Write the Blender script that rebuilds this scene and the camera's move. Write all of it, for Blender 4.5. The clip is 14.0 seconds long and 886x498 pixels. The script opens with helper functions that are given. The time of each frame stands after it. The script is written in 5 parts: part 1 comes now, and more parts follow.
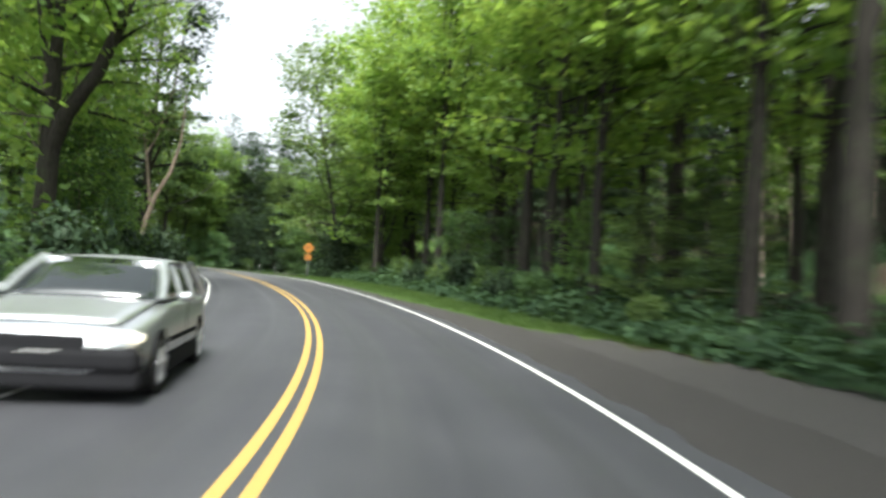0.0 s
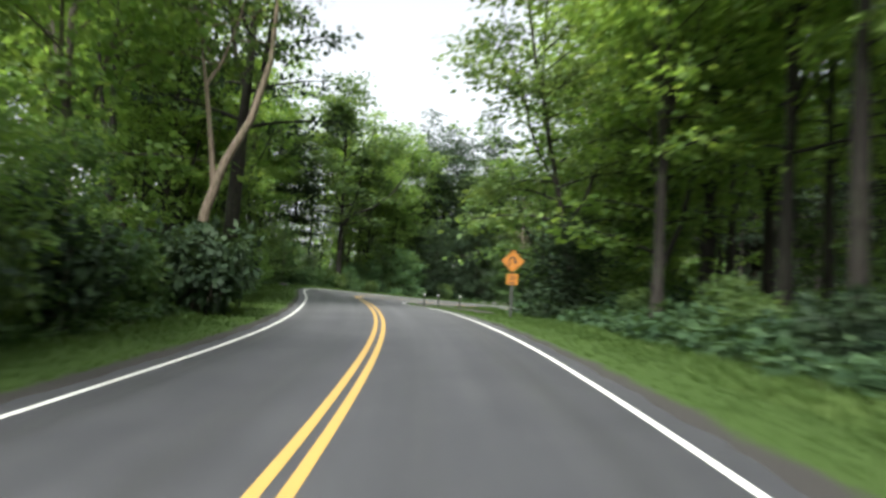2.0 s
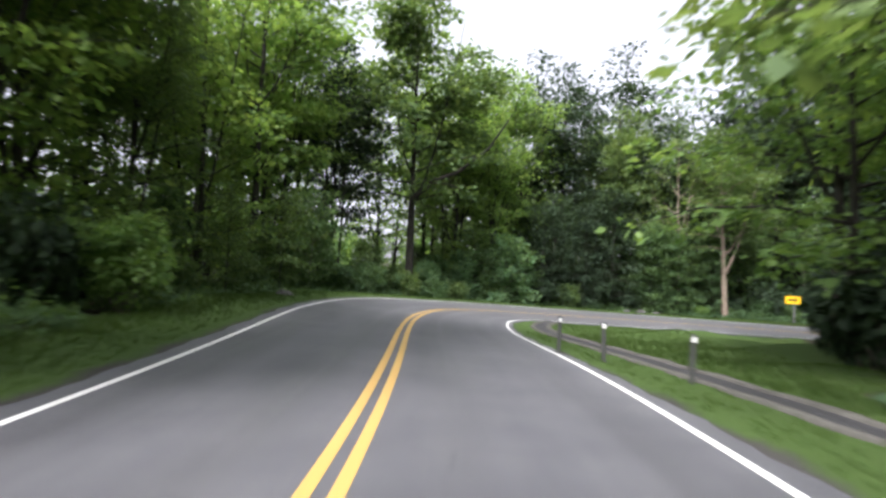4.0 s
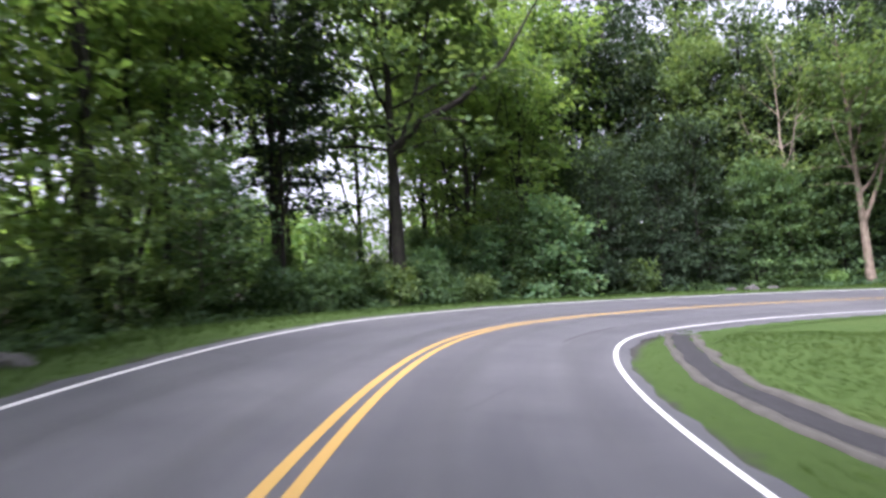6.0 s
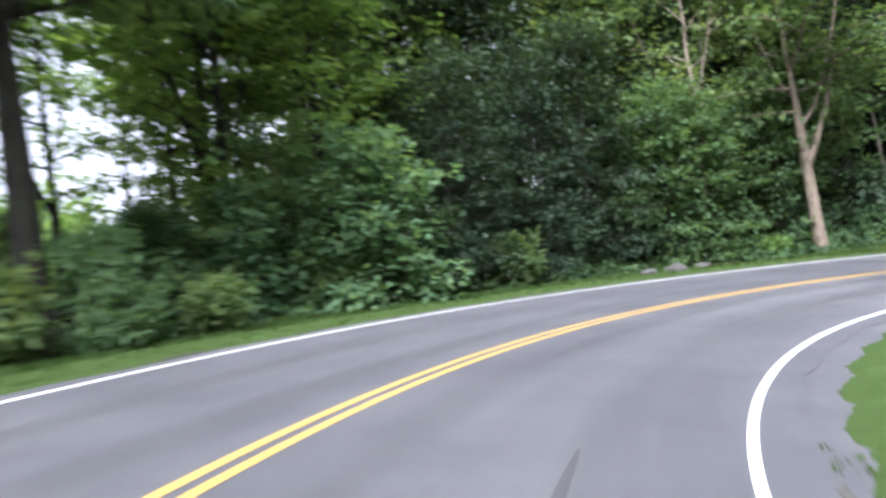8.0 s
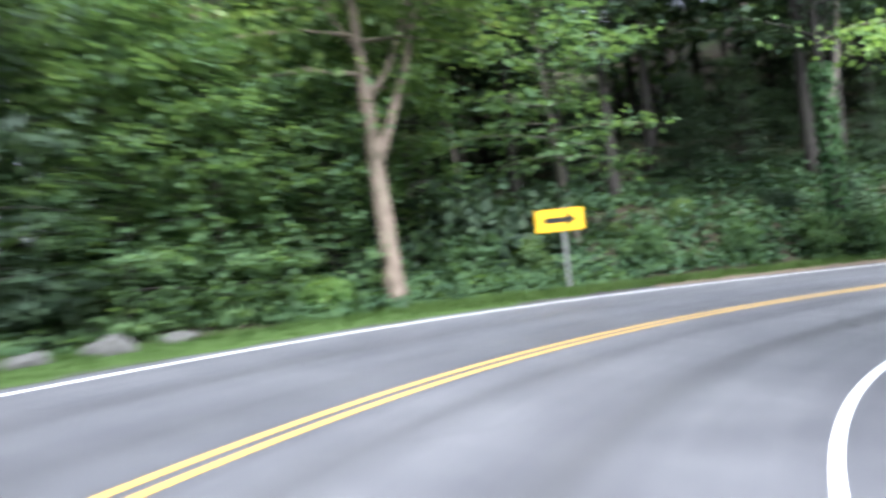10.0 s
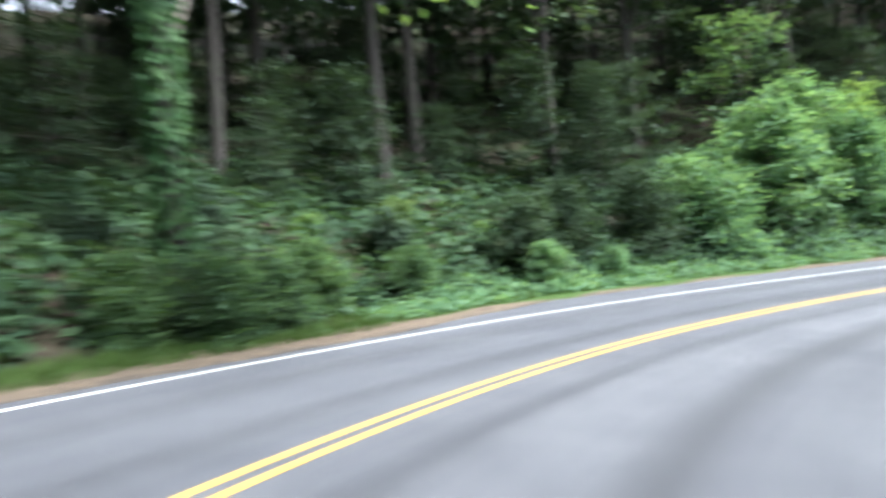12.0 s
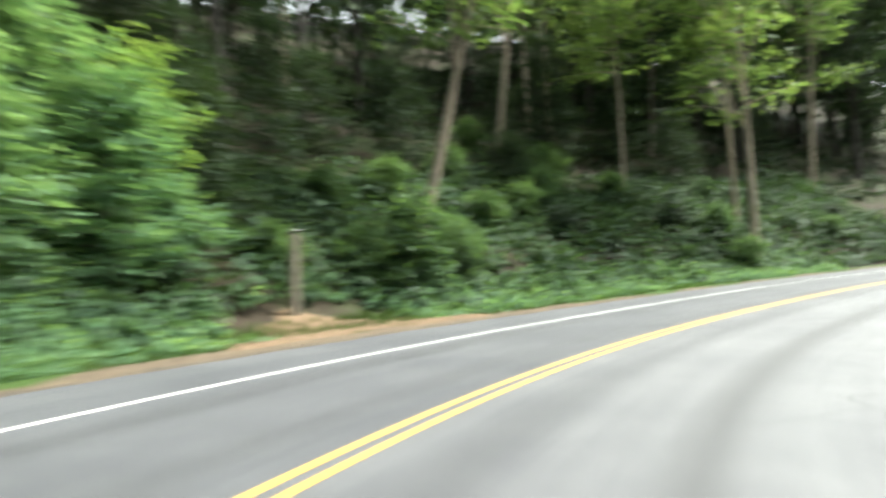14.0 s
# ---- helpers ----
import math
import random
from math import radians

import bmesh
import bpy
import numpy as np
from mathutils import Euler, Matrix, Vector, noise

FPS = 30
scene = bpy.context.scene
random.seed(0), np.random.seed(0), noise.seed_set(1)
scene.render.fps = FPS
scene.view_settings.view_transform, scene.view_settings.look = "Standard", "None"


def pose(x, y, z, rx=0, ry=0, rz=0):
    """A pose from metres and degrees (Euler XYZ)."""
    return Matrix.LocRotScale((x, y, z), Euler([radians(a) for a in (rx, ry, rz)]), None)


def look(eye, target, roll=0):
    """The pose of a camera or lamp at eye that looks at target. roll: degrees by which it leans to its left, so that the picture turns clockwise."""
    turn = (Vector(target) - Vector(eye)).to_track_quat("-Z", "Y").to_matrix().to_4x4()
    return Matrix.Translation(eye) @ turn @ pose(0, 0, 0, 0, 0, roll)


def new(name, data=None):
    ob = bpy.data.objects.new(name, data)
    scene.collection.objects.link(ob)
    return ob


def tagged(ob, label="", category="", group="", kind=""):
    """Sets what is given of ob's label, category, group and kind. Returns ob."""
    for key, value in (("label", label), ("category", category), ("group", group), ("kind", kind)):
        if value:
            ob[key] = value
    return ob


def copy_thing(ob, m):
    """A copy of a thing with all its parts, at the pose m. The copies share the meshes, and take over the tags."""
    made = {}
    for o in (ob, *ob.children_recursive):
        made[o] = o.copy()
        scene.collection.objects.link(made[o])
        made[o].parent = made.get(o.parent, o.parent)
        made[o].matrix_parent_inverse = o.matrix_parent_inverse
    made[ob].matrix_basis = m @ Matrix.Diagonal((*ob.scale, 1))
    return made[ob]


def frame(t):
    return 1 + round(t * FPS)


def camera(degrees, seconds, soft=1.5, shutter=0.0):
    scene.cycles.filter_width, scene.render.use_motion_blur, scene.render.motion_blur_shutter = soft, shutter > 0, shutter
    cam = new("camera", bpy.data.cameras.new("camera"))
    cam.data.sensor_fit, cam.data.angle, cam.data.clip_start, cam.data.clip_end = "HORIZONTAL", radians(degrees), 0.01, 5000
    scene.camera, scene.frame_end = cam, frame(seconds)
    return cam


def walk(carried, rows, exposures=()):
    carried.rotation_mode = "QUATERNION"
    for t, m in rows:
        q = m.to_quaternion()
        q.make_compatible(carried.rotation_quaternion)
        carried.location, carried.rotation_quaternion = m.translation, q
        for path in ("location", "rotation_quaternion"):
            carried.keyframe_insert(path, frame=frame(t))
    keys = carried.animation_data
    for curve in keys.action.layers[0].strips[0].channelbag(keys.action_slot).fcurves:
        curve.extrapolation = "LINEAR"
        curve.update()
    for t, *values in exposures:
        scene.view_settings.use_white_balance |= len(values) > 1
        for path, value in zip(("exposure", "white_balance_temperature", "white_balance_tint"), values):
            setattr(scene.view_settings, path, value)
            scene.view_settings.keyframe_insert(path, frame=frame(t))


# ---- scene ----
cam = camera(62.65, 14.0, soft=2.8, shutter=0.8)

# seconds, place in metres, heading, pitch and lean in degrees
ROWS = [
    (0.0, 0.466, -6.877, 1.342, -3.01, 2.59, 3.40),
    (0.5, 0.493, -0.269, 1.389, 1.86, 3.08, 3.80),
    (1.0, 0.080, 6.150, 1.491, 6.78, 3.62, 3.32),
    (1.5, -0.896, 12.399, 1.650, 10.87, 3.68, 3.33),
    (2.0, -2.241, 18.538, 1.812, 14.29, 3.57, 3.39),
    (2.5, -3.861, 24.637, 1.977, 16.94, 3.51, 3.31),
    (3.0, -5.702, 30.740, 2.100, 19.08, 3.29, 3.44),
    (3.5, -7.466, 36.184, 2.220, 20.95, 3.10, 3.28),
    (4.0, -9.107, 40.937, 2.322, 22.49, 2.99, 2.67),
    (4.5, -10.659, 45.183, 2.410, 23.65, 2.91, 1.64),
    (5.0, -12.171, 49.103, 2.486, 24.34, 2.81, 0.21),
    (5.5, -13.695, 52.871, 2.535, 24.47, 2.66, -1.62),
    (6.0, -15.202, 56.603, 2.547, 23.84, 2.42, -3.59),
    (6.5, -16.483, 60.248, 2.566, 22.00, 2.06, -4.99),
    (7.0, -17.559, 63.894, 2.504, 19.36, 1.66, -6.06),
    (7.5, -18.312, 67.453, 2.531, 15.85, 1.13, -6.70),
    (8.0, -18.661, 70.896, 2.483, 11.29, 0.57, -6.94),
    (8.5, -18.554, 74.268, 2.382, 5.44, 0.10, -6.89),
    (9.0, -17.966, 77.615, 2.242, -1.89, -0.14, -6.64),
    (9.5, -16.873, 80.971, 2.085, -10.92, 0.01, -6.31),
    (10.0, -15.193, 84.314, 1.987, -21.35, 0.47, -6.01),
    (10.5, -13.018, 87.183, 1.874, -31.80, 0.58, -5.72),
    (11.0, -10.372, 89.618, 1.765, -43.16, 0.53, -5.13),
    (11.5, -7.169, 91.363, 1.660, -53.97, 0.64, -4.67),
    (12.0, -3.583, 92.431, 1.578, -64.47, 0.97, -4.15),
    (12.5, 0.250, 92.789, 1.503, -75.28, 1.22, -3.73),
    (13.0, 4.300, 92.548, 1.458, -86.46, 1.82, -3.23),
    (13.5, 8.502, 91.346, 1.452, -98.45, 2.67, -2.91),
    (14.0, 12.707, 89.102, 1.489, -111.07, 3.46, -2.74),
]


def row_pose(x, y, z, yaw, pitch, lean):
    a, b = radians(yaw), radians(pitch)
    eye = Vector((x, y, z))
    return look(eye, eye + Vector((-math.sin(a) * math.cos(b), math.cos(a) * math.cos(b), math.sin(b))), lean)


EXPOSURES = [(0.0, 1.65, 6250, 5), (0.5, 1.4, 6400, 1), (1.0, 1.5, 6400, 1), (1.5, 1.5, 6350, 4), (3.0, 1.55, 6250, 9), (5.5, 1.92, 5800, 28), (7.0, 1.95, 5750, 22), (9.5, 2.15, 5550, 15), (11.0, 2.33, 5550, 11), (12.5, 2.42, 5750, 8), (14.0, 2.22, 6350, 1)]
walk(cam, [(r[0], row_pose(*r[1:])) for r in ROWS], EXPOSURES)

# ---- light: a bright hazy sky, the sun veiled ----
SUN_EL, SUN_AZ = radians(53), radians(182)
world = bpy.data.worlds.new("sky")
scene.world = world
world.use_nodes = True
wn, wl_ = world.node_tree.nodes, world.node_tree.links
sky = wn.new("ShaderNodeTexSky")
sky.sky_type = "NISHITA"
sky.sun_disc = False
sky.sun_elevation, sky.sun_rotation = SUN_EL, SUN_AZ
sky.air_density, sky.dust_density, sky.ozone_density = 1.0, 4.0, 1.0
haze = wn.new("ShaderNodeHueSaturation")
haze.inputs["Saturation"].default_value = 0.15
wl_.new(sky.outputs[0], haze.inputs["Color"])
wl_.new(haze.outputs[0], wn["Background"].inputs["Color"])
wn["Background"].inputs["Strength"].default_value = 0.12
sun_data = bpy.data.lights.new("sun", "SUN")
sun_data.energy, sun_data.angle, sun_data.color = 2.6, radians(14), (1.0, 0.95, 0.86)
sun = new("sun", sun_data)
# the sky's sun stands at rotation SUN_AZ clockwise from +y
to_sun = Vector((math.sin(SUN_AZ) * math.cos(SUN_EL), math.cos(SUN_AZ) * math.cos(SUN_EL), math.sin(SUN_EL)))
sun.matrix_world = look(to_sun * 80, (0, 0, 0))


# ---- materials ----
class Mat:
    """A node material with a few short ways to add nodes."""

    def __init__(self, name):
        self.m = bpy.data.materials.new(name)
        self.m.use_nodes = True
        self.n, self.l = self.m.node_tree.nodes, self.m.node_tree.links
        self.bsdf = self.n["Principled BSDF"]
        self.out = self.n["Material Output"]

    def add(self, kind, links=(), **values):
        node = self.n.new(kind)
        for key, value in values.items():
            node.inputs[key.replace("_", " ")].default_value = value
        for name, source in links:
            self.l.new(source, node.inputs[name])
        return node

    def coord(self, which="Object"):
        return self.add("ShaderNodeTexCoord").outputs[which]

    def noise(self, scale, detail=4.0, rough=0.6, vector=None):
        node = self.add("ShaderNodeTexNoise", Scale=scale, Detail=detail, Roughness=rough)
        self.l.new(vector if vector is not None else self.coord(), node.inputs["Vector"])
        return node.outputs["Fac"]

    def ramp(self, fac, stops):
        node = self.n.new("ShaderNodeValToRGB")
        el = node.color_ramp.elements
        while len(el) < len(stops):
            el.new(0.5)
        for e, (at, col) in zip(el, stops):
            e.position, e.color = at, (*col, 1)
        self.l.new(fac, node.inputs["Fac"])
        return node.outputs["Color"]

    def mix(self, fac, a, b, blend="MIX"):
        node = self.n.new("ShaderNodeMix")
        node.data_type, node.blend_type = "RGBA", blend
        for sock, v in ((0, fac), (6, a), (7, b)):
            if isinstance(v, (tuple, list)):
                node.inputs[sock].default_value = (*v, 1)
            elif isinstance(v, (int, float)):
                node.inputs[sock].default_value = v
            else:
                self.l.new(v, node.inputs[sock])
        return node.outputs[2]

    def math(self, op, a, b=0.0):
        node = self.n.new("ShaderNodeMath")
        node.operation = op
        for sock, v in ((0, a), (1, b)):
            if isinstance(v, (int, float)):
                node.inputs[sock].default_value = v
            else:
                self.l.new(v, node.inputs[sock])
        return node.outputs[0]

    def bump(self, height, strength=0.4, distance=0.02):
        node = self.add("ShaderNodeBump", [("Height", height)], Strength=strength, Distance=distance)
        self.l.new(node.outputs[0], self.bsdf.inputs["Normal"])

    def color(self, c):
        if isinstance(c, (tuple, list)):
            self.bsdf.inputs["Base Color"].default_value = (*c, 1)
        else:
            self.l.new(c, self.bsdf.inputs["Base Color"])

    def gloss(self, rough, metal=0.0, spec=0.5):
        if isinstance(rough, (int, float)):
            self.bsdf.inputs["Roughness"].default_value = rough
        else:
            self.l.new(rough, self.bsdf.inputs["Roughness"])
        self.bsdf.inputs["Metallic"].default_value = metal
        self.bsdf.inputs["Specular IOR Level"].default_value = spec


def leaf_material(name, dark, mid, light, through_light=0.5):
    """Leaves vary one by one, and from bough to bough; part of the light comes through them."""
    k = Mat(name)
    geo = k.n.new("ShaderNodeNewGeometry")
    own = k.add("ShaderNodeObjectInfo").outputs["Random"]
    clump = k.noise(0.55, 3.0, 0.6)
    fac = k.math("ADD", k.math("MULTIPLY", geo.outputs["Random Per Island"], 0.28), k.math("MULTIPLY", clump, 0.72))
    fac = k.math("ADD", fac, k.math("MULTIPLY", k.math("SUBTRACT", own, 0.5), 0.16))
    col = k.ramp(fac, [(0.22, dark), (0.5, mid), (0.8, light)])
    k.color(col)
    k.gloss(0.62, 0.0, 0.2)
    tr = k.add("ShaderNodeBsdfTranslucent", [("Color", k.mix(1.0, col, (1.5, 1.42, 0.72), "MULTIPLY"))])
    mixer = k.add("ShaderNodeMixShader", [(1, k.bsdf.outputs[0]), (2, tr.outputs[0])])
    mixer.inputs[0].default_value = through_light
    k.l.new(mixer.outputs[0], k.out.inputs["Surface"])
    return k.m


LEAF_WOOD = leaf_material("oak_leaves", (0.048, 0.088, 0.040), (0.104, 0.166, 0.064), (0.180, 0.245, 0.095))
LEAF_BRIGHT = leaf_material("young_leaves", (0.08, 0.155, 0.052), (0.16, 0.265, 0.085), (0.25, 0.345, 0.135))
# leaf tone of the dim woods: shade is put into this darker green
LEAF_SHADED = leaf_material("shade_leaves", (0.016, 0.030, 0.020), (0.031, 0.055, 0.029), (0.060, 0.094, 0.044), 0.28)
LEAF_LOW = leaf_material("weed_leaves", (0.042, 0.084, 0.046), (0.080, 0.142, 0.064), (0.135, 0.215, 0.088))
# leaf tone of the first leg: stronger light is put into this green
LEAF_LIT = leaf_material("beech_leaves", (0.086, 0.165, 0.054), (0.168, 0.272, 0.085), (0.27, 0.365, 0.12), 0.58)
# darker copy of the weed green, the trees' shade put into its colour
LEAF_LOW_SHADED = leaf_material("bank_weed_leaves", (0.016, 0.036, 0.023), (0.033, 0.066, 0.033), (0.070, 0.122, 0.054), 0.34)
LEAF_SHRUB = leaf_material("shrub_leaves", (0.052, 0.116, 0.064), (0.112, 0.204, 0.108), (0.19, 0.295, 0.155), 0.5)
LEAF_GRASS = leaf_material("grass_blades", (0.034, 0.066, 0.014), (0.053, 0.095, 0.022), (0.082, 0.124, 0.033), 0.3)
LEAF_IVY = leaf_material("ivy_leaves", (0.018, 0.048, 0.02), (0.04, 0.088, 0.03), (0.08, 0.14, 0.045), 0.25)


def bark_material(name, dark, light, moss=0.25):
    k = Mat(name)
    co = k.coord()
    stretch = k.add("ShaderNodeMapping", [("Vector", co)])
    stretch.inputs["Scale"].default_value = (1, 1, 0.16)
    plates = k.add("ShaderNodeTexVoronoi", [("Vector", stretch.outputs[0])], Scale=16.0)
    ridge = k.noise(22.0, 6.0, 0.7, stretch.outputs[0])
    patch = k.noise(1.4, 5.0, 0.65)
    fac = k.math("MULTIPLY", k.math("ADD", plates.outputs["Distance"], ridge), 0.75)
    col = k.ramp(fac, [(0.25, dark), (0.85, light)])
    col = k.mix(k.math("MULTIPLY", k.ramp(patch, [(0.5, (0, 0, 0)), (0.7, (1, 1, 1))]), moss), col, (0.09, 0.12, 0.06))
    k.color(col)
    k.gloss(0.9, 0.0, 0.25)
    k.bump(fac, 0.8, 0.03)
    return k.m


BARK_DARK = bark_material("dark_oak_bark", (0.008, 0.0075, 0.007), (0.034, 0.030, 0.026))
BARK_GREY = bark_material("grey_bark", (0.04, 0.036, 0.030), (0.15, 0.132, 0.11))
BARK_PALE = bark_material("pale_flaking_bark", (0.085, 0.068, 0.052), (0.29, 0.24, 0.19), 0.2)

BARK_ROSE = bark_material("brown_rose_bark", (0.045, 0.036, 0.028), (0.20, 0.158, 0.122), 0.35)


def plain(name, colour, rough=0.5, metal=0.0, vary=0.25, scale=6.0, bump=0.0, spec=0.5):
    k = Mat(name)
    n1, n2 = k.noise(scale, 5.0, 0.6), k.noise(scale * 9, 3.0, 0.6)
    both = k.math("ADD", k.math("MULTIPLY", n1, 0.65), k.math("MULTIPLY", n2, 0.35))
    lo, hi = [c * (1 - vary) for c in colour], [min(1, c * (1 + vary)) for c in colour]
    k.color(k.ramp(both, [(0.3, lo), (0.7, hi)]))
    k.gloss(rough, metal, spec)
    if bump:
        k.bump(both, bump, 0.01)
    return k.m


def asphalt_material():
    """Worn asphalt: stone speckle, blotches, slightly polished wheel tracks and a few fine cracks, laid out in metres by UV."""
    k = Mat("worn_asphalt")
    uv = k.add("ShaderNodeUVMap").outputs[0]
    sep = k.add("ShaderNodeSeparateXYZ", [("Vector", uv)])
    grit = k.noise(140.0, 4.0, 0.75, uv)
    blotch = k.noise(0.5, 6.0, 0.65, uv)
    long_map = k.add("ShaderNodeMapping", [("Vector", uv)])
    long_map.inputs["Scale"].default_value = (1.6, 0.06, 1)
    streak = k.noise(1.0, 5.0, 0.6, long_map.outputs[0])
    base = k.ramp(grit, [(0.25, (0.054, 0.055, 0.059)), (0.6, (0.101, 0.103, 0.111)), (0.85, (0.176, 0.180, 0.190))])
    base = k.mix(0.75, base, k.ramp(blotch, [(0.3, (0.72, 0.72, 0.74)), (0.7, (1.25, 1.24, 1.22))]), "MULTIPLY")
    base = k.mix(0.7, base, k.ramp(streak, [(0.3, (0.78, 0.78, 0.8)), (0.7, (1.2, 1.2, 1.19))]), "MULTIPLY")
    # the tree shade over the first leg is put into a darker asphalt colour
    unshaded = k.math("DIVIDE", k.math("ADD", k.math("SUBTRACT", sep.outputs["Y"], 31.0), k.math("MULTIPLY", blotch, 6.0)), 18.0)
    unshaded = k.math("MINIMUM", k.math("MAXIMUM", unshaded, 0.0), 1.0)
    base = k.mix(unshaded, k.mix(1.0, base, (0.565, 0.565, 0.60), "MULTIPLY"), base)
    # bank trees' shade put into colour: outer lane darker, inner lane lighter
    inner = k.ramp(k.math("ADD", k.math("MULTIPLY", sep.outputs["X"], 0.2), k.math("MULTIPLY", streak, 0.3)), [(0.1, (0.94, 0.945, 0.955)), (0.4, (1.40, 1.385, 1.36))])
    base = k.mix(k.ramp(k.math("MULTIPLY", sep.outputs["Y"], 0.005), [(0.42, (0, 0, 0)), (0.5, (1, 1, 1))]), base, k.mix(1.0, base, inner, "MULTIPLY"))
    # wheel tracks about 0.75 m either side of each lane's middle
    tracks = None
    for at in (-2.35, -0.85, 0.85, 2.35):
        off = k.math("ABSOLUTE", k.math("SUBTRACT", sep.outputs["X"], at))
        one = k.math("MAXIMUM", k.math("SUBTRACT", 1.0, k.math("DIVIDE", off, 0.42)), 0.0)
        tracks = one if tracks is None else k.math("ADD", tracks, one)
    worn = k.math("MULTIPLY", tracks, k.noise(0.8, 4.0, 0.6, long_map.outputs[0]))
    base = k.mix(k.math("MULTIPLY", worn, 0.7), base, k.mix(unshaded, (0.046, 0.046, 0.049), (0.068, 0.068, 0.072)))
    band = k.math("SUBTRACT", 1.0, k.math("DIVIDE", k.math("ABSOLUTE", k.math("SUBTRACT", k.math("ADD", sep.outputs["X"], k.math("MULTIPLY", streak, 0.3)), 2.5)), 0.34))
    band = k.math("MULTIPLY", k.math("MAXIMUM", band, 0.0), k.ramp(k.math("MULTIPLY", sep.outputs["Y"], 0.005), [(0.42, (0, 0, 0)), (0.52, (1, 1, 1))]))
    base = k.mix(k.math("MULTIPLY", band, 0.75), base, (0.075, 0.075, 0.078))
    crack = k.add("ShaderNodeTexVoronoi", [("Vector", k.mix(0.12, uv, k.add("ShaderNodeTexNoise", [("Vector", uv)], Scale=2.0).outputs["Color"]))], Scale=0.35)
    crack.feature = "DISTANCE_TO_EDGE"
    thin = k.ramp(crack.outputs["Distance"], [(0.0, (1, 1, 1)), (0.006, (0, 0, 0))])
    gone = k.ramp(k.noise(0.25, 2.0, 0.5, uv), [(0.52, (0, 0, 0)), (0.66, (1, 1, 1))])
    base = k.mix(k.math("MULTIPLY", k.math("MULTIPLY", thin, gone), 0.6), base, (0.03, 0.03, 0.032))
    k.color(base)
    k.gloss(k.math("SUBTRACT", 0.62, k.math("MULTIPLY", worn, 0.2)), 0.0, 0.36)
    k.bump(grit, 0.35, 0.006)
    return k.m


def paint_material(name, colour):
    k = Mat(name)
    uv = k.add("ShaderNodeUVMap").outputs[0]
    chips = k.ramp(k.noise(55.0, 5.0, 0.75, uv), [(0.56, (0, 0, 0)), (0.74, (1, 1, 1))])
    dirt = k.noise(1.3, 5.0, 0.65, uv)
    col = k.mix(k.math("MULTIPLY", dirt, 0.30), colour, [c * 0.62 for c in colour])
    k.color(k.mix(k.math("MULTIPLY", chips, 0.55), col, (0.10, 0.10, 0.10)))
    k.gloss(0.6, 0.0, 0.4)
    k.bump(chips, 0.2, 0.003)
    return k.m


def ground_material():
    """Forest floor (litter, soil, moss) that turns into mown grass where the attribute 'grass' is high, with worn patches."""
    k = Mat("woodland_ground")
    attr = k.n.new("ShaderNodeAttribute")
    attr.attribute_name = "grass"
    co = k.coord()
    wide, fine, tiny = k.noise(0.35, 6.0, 0.65, co), k.noise(3.5, 6.0, 0.7, co), k.noise(38.0, 4.0, 0.7, co)
    litter = k.ramp(fine, [(0.3, (0.022, 0.016, 0.011)), (0.55, (0.036, 0.027, 0.018)), (0.75, (0.060, 0.046, 0.029))])
    litter = k.mix(k.ramp(wide, [(0.45, (0, 0, 0)), (0.65, (0.8, 0.8, 0.8))]), litter, (0.038, 0.062, 0.020))
    lawn = k.ramp(k.math("ADD", k.math("MULTIPLY", fine, 0.5), k.math("MULTIPLY", tiny, 0.5)), [(0.3, (0.031, 0.058, 0.012)), (0.52, (0.046, 0.082, 0.018)), (0.72, (0.070, 0.103, 0.030))])
    lawn = k.mix(k.ramp(wide, [(0.50, (0, 0, 0)), (0.78, (0.55, 0.55, 0.55))]), lawn, (0.09, 0.105, 0.032))
    bare_at = k.n.new("ShaderNodeAttribute")
    bare_at.attribute_name = "bare"
    grit = k.ramp(tiny, [(0.3, (0.038, 0.036, 0.035)), (0.6, (0.064, 0.061, 0.059)), (0.8, (0.104, 0.099, 0.096))])
    soft_edge = k.math("ADD", attr.outputs["Fac"], k.math("MULTIPLY", k.math("SUBTRACT", fine, 0.5), 0.7))
    col = k.mix(k.ramp(soft_edge, [(0.4, (0, 0, 0)), (0.6, (1, 1, 1))]), litter, lawn)
    worn = k.math("ADD", bare_at.outputs["Fac"], k.math("MULTIPLY", k.math("SUBTRACT", fine, 0.5), 0.6))
    k.color(k.mix(k.ramp(worn, [(0.42, (0, 0, 0)), (0.6, (1, 1, 1))]), col, grit))
    k.gloss(0.95, 0.0, 0.2)
    k.bump(k.math("ADD", fine, k.math("MULTIPLY", tiny, 0.5)), 0.45, 0.05)
    return k.m


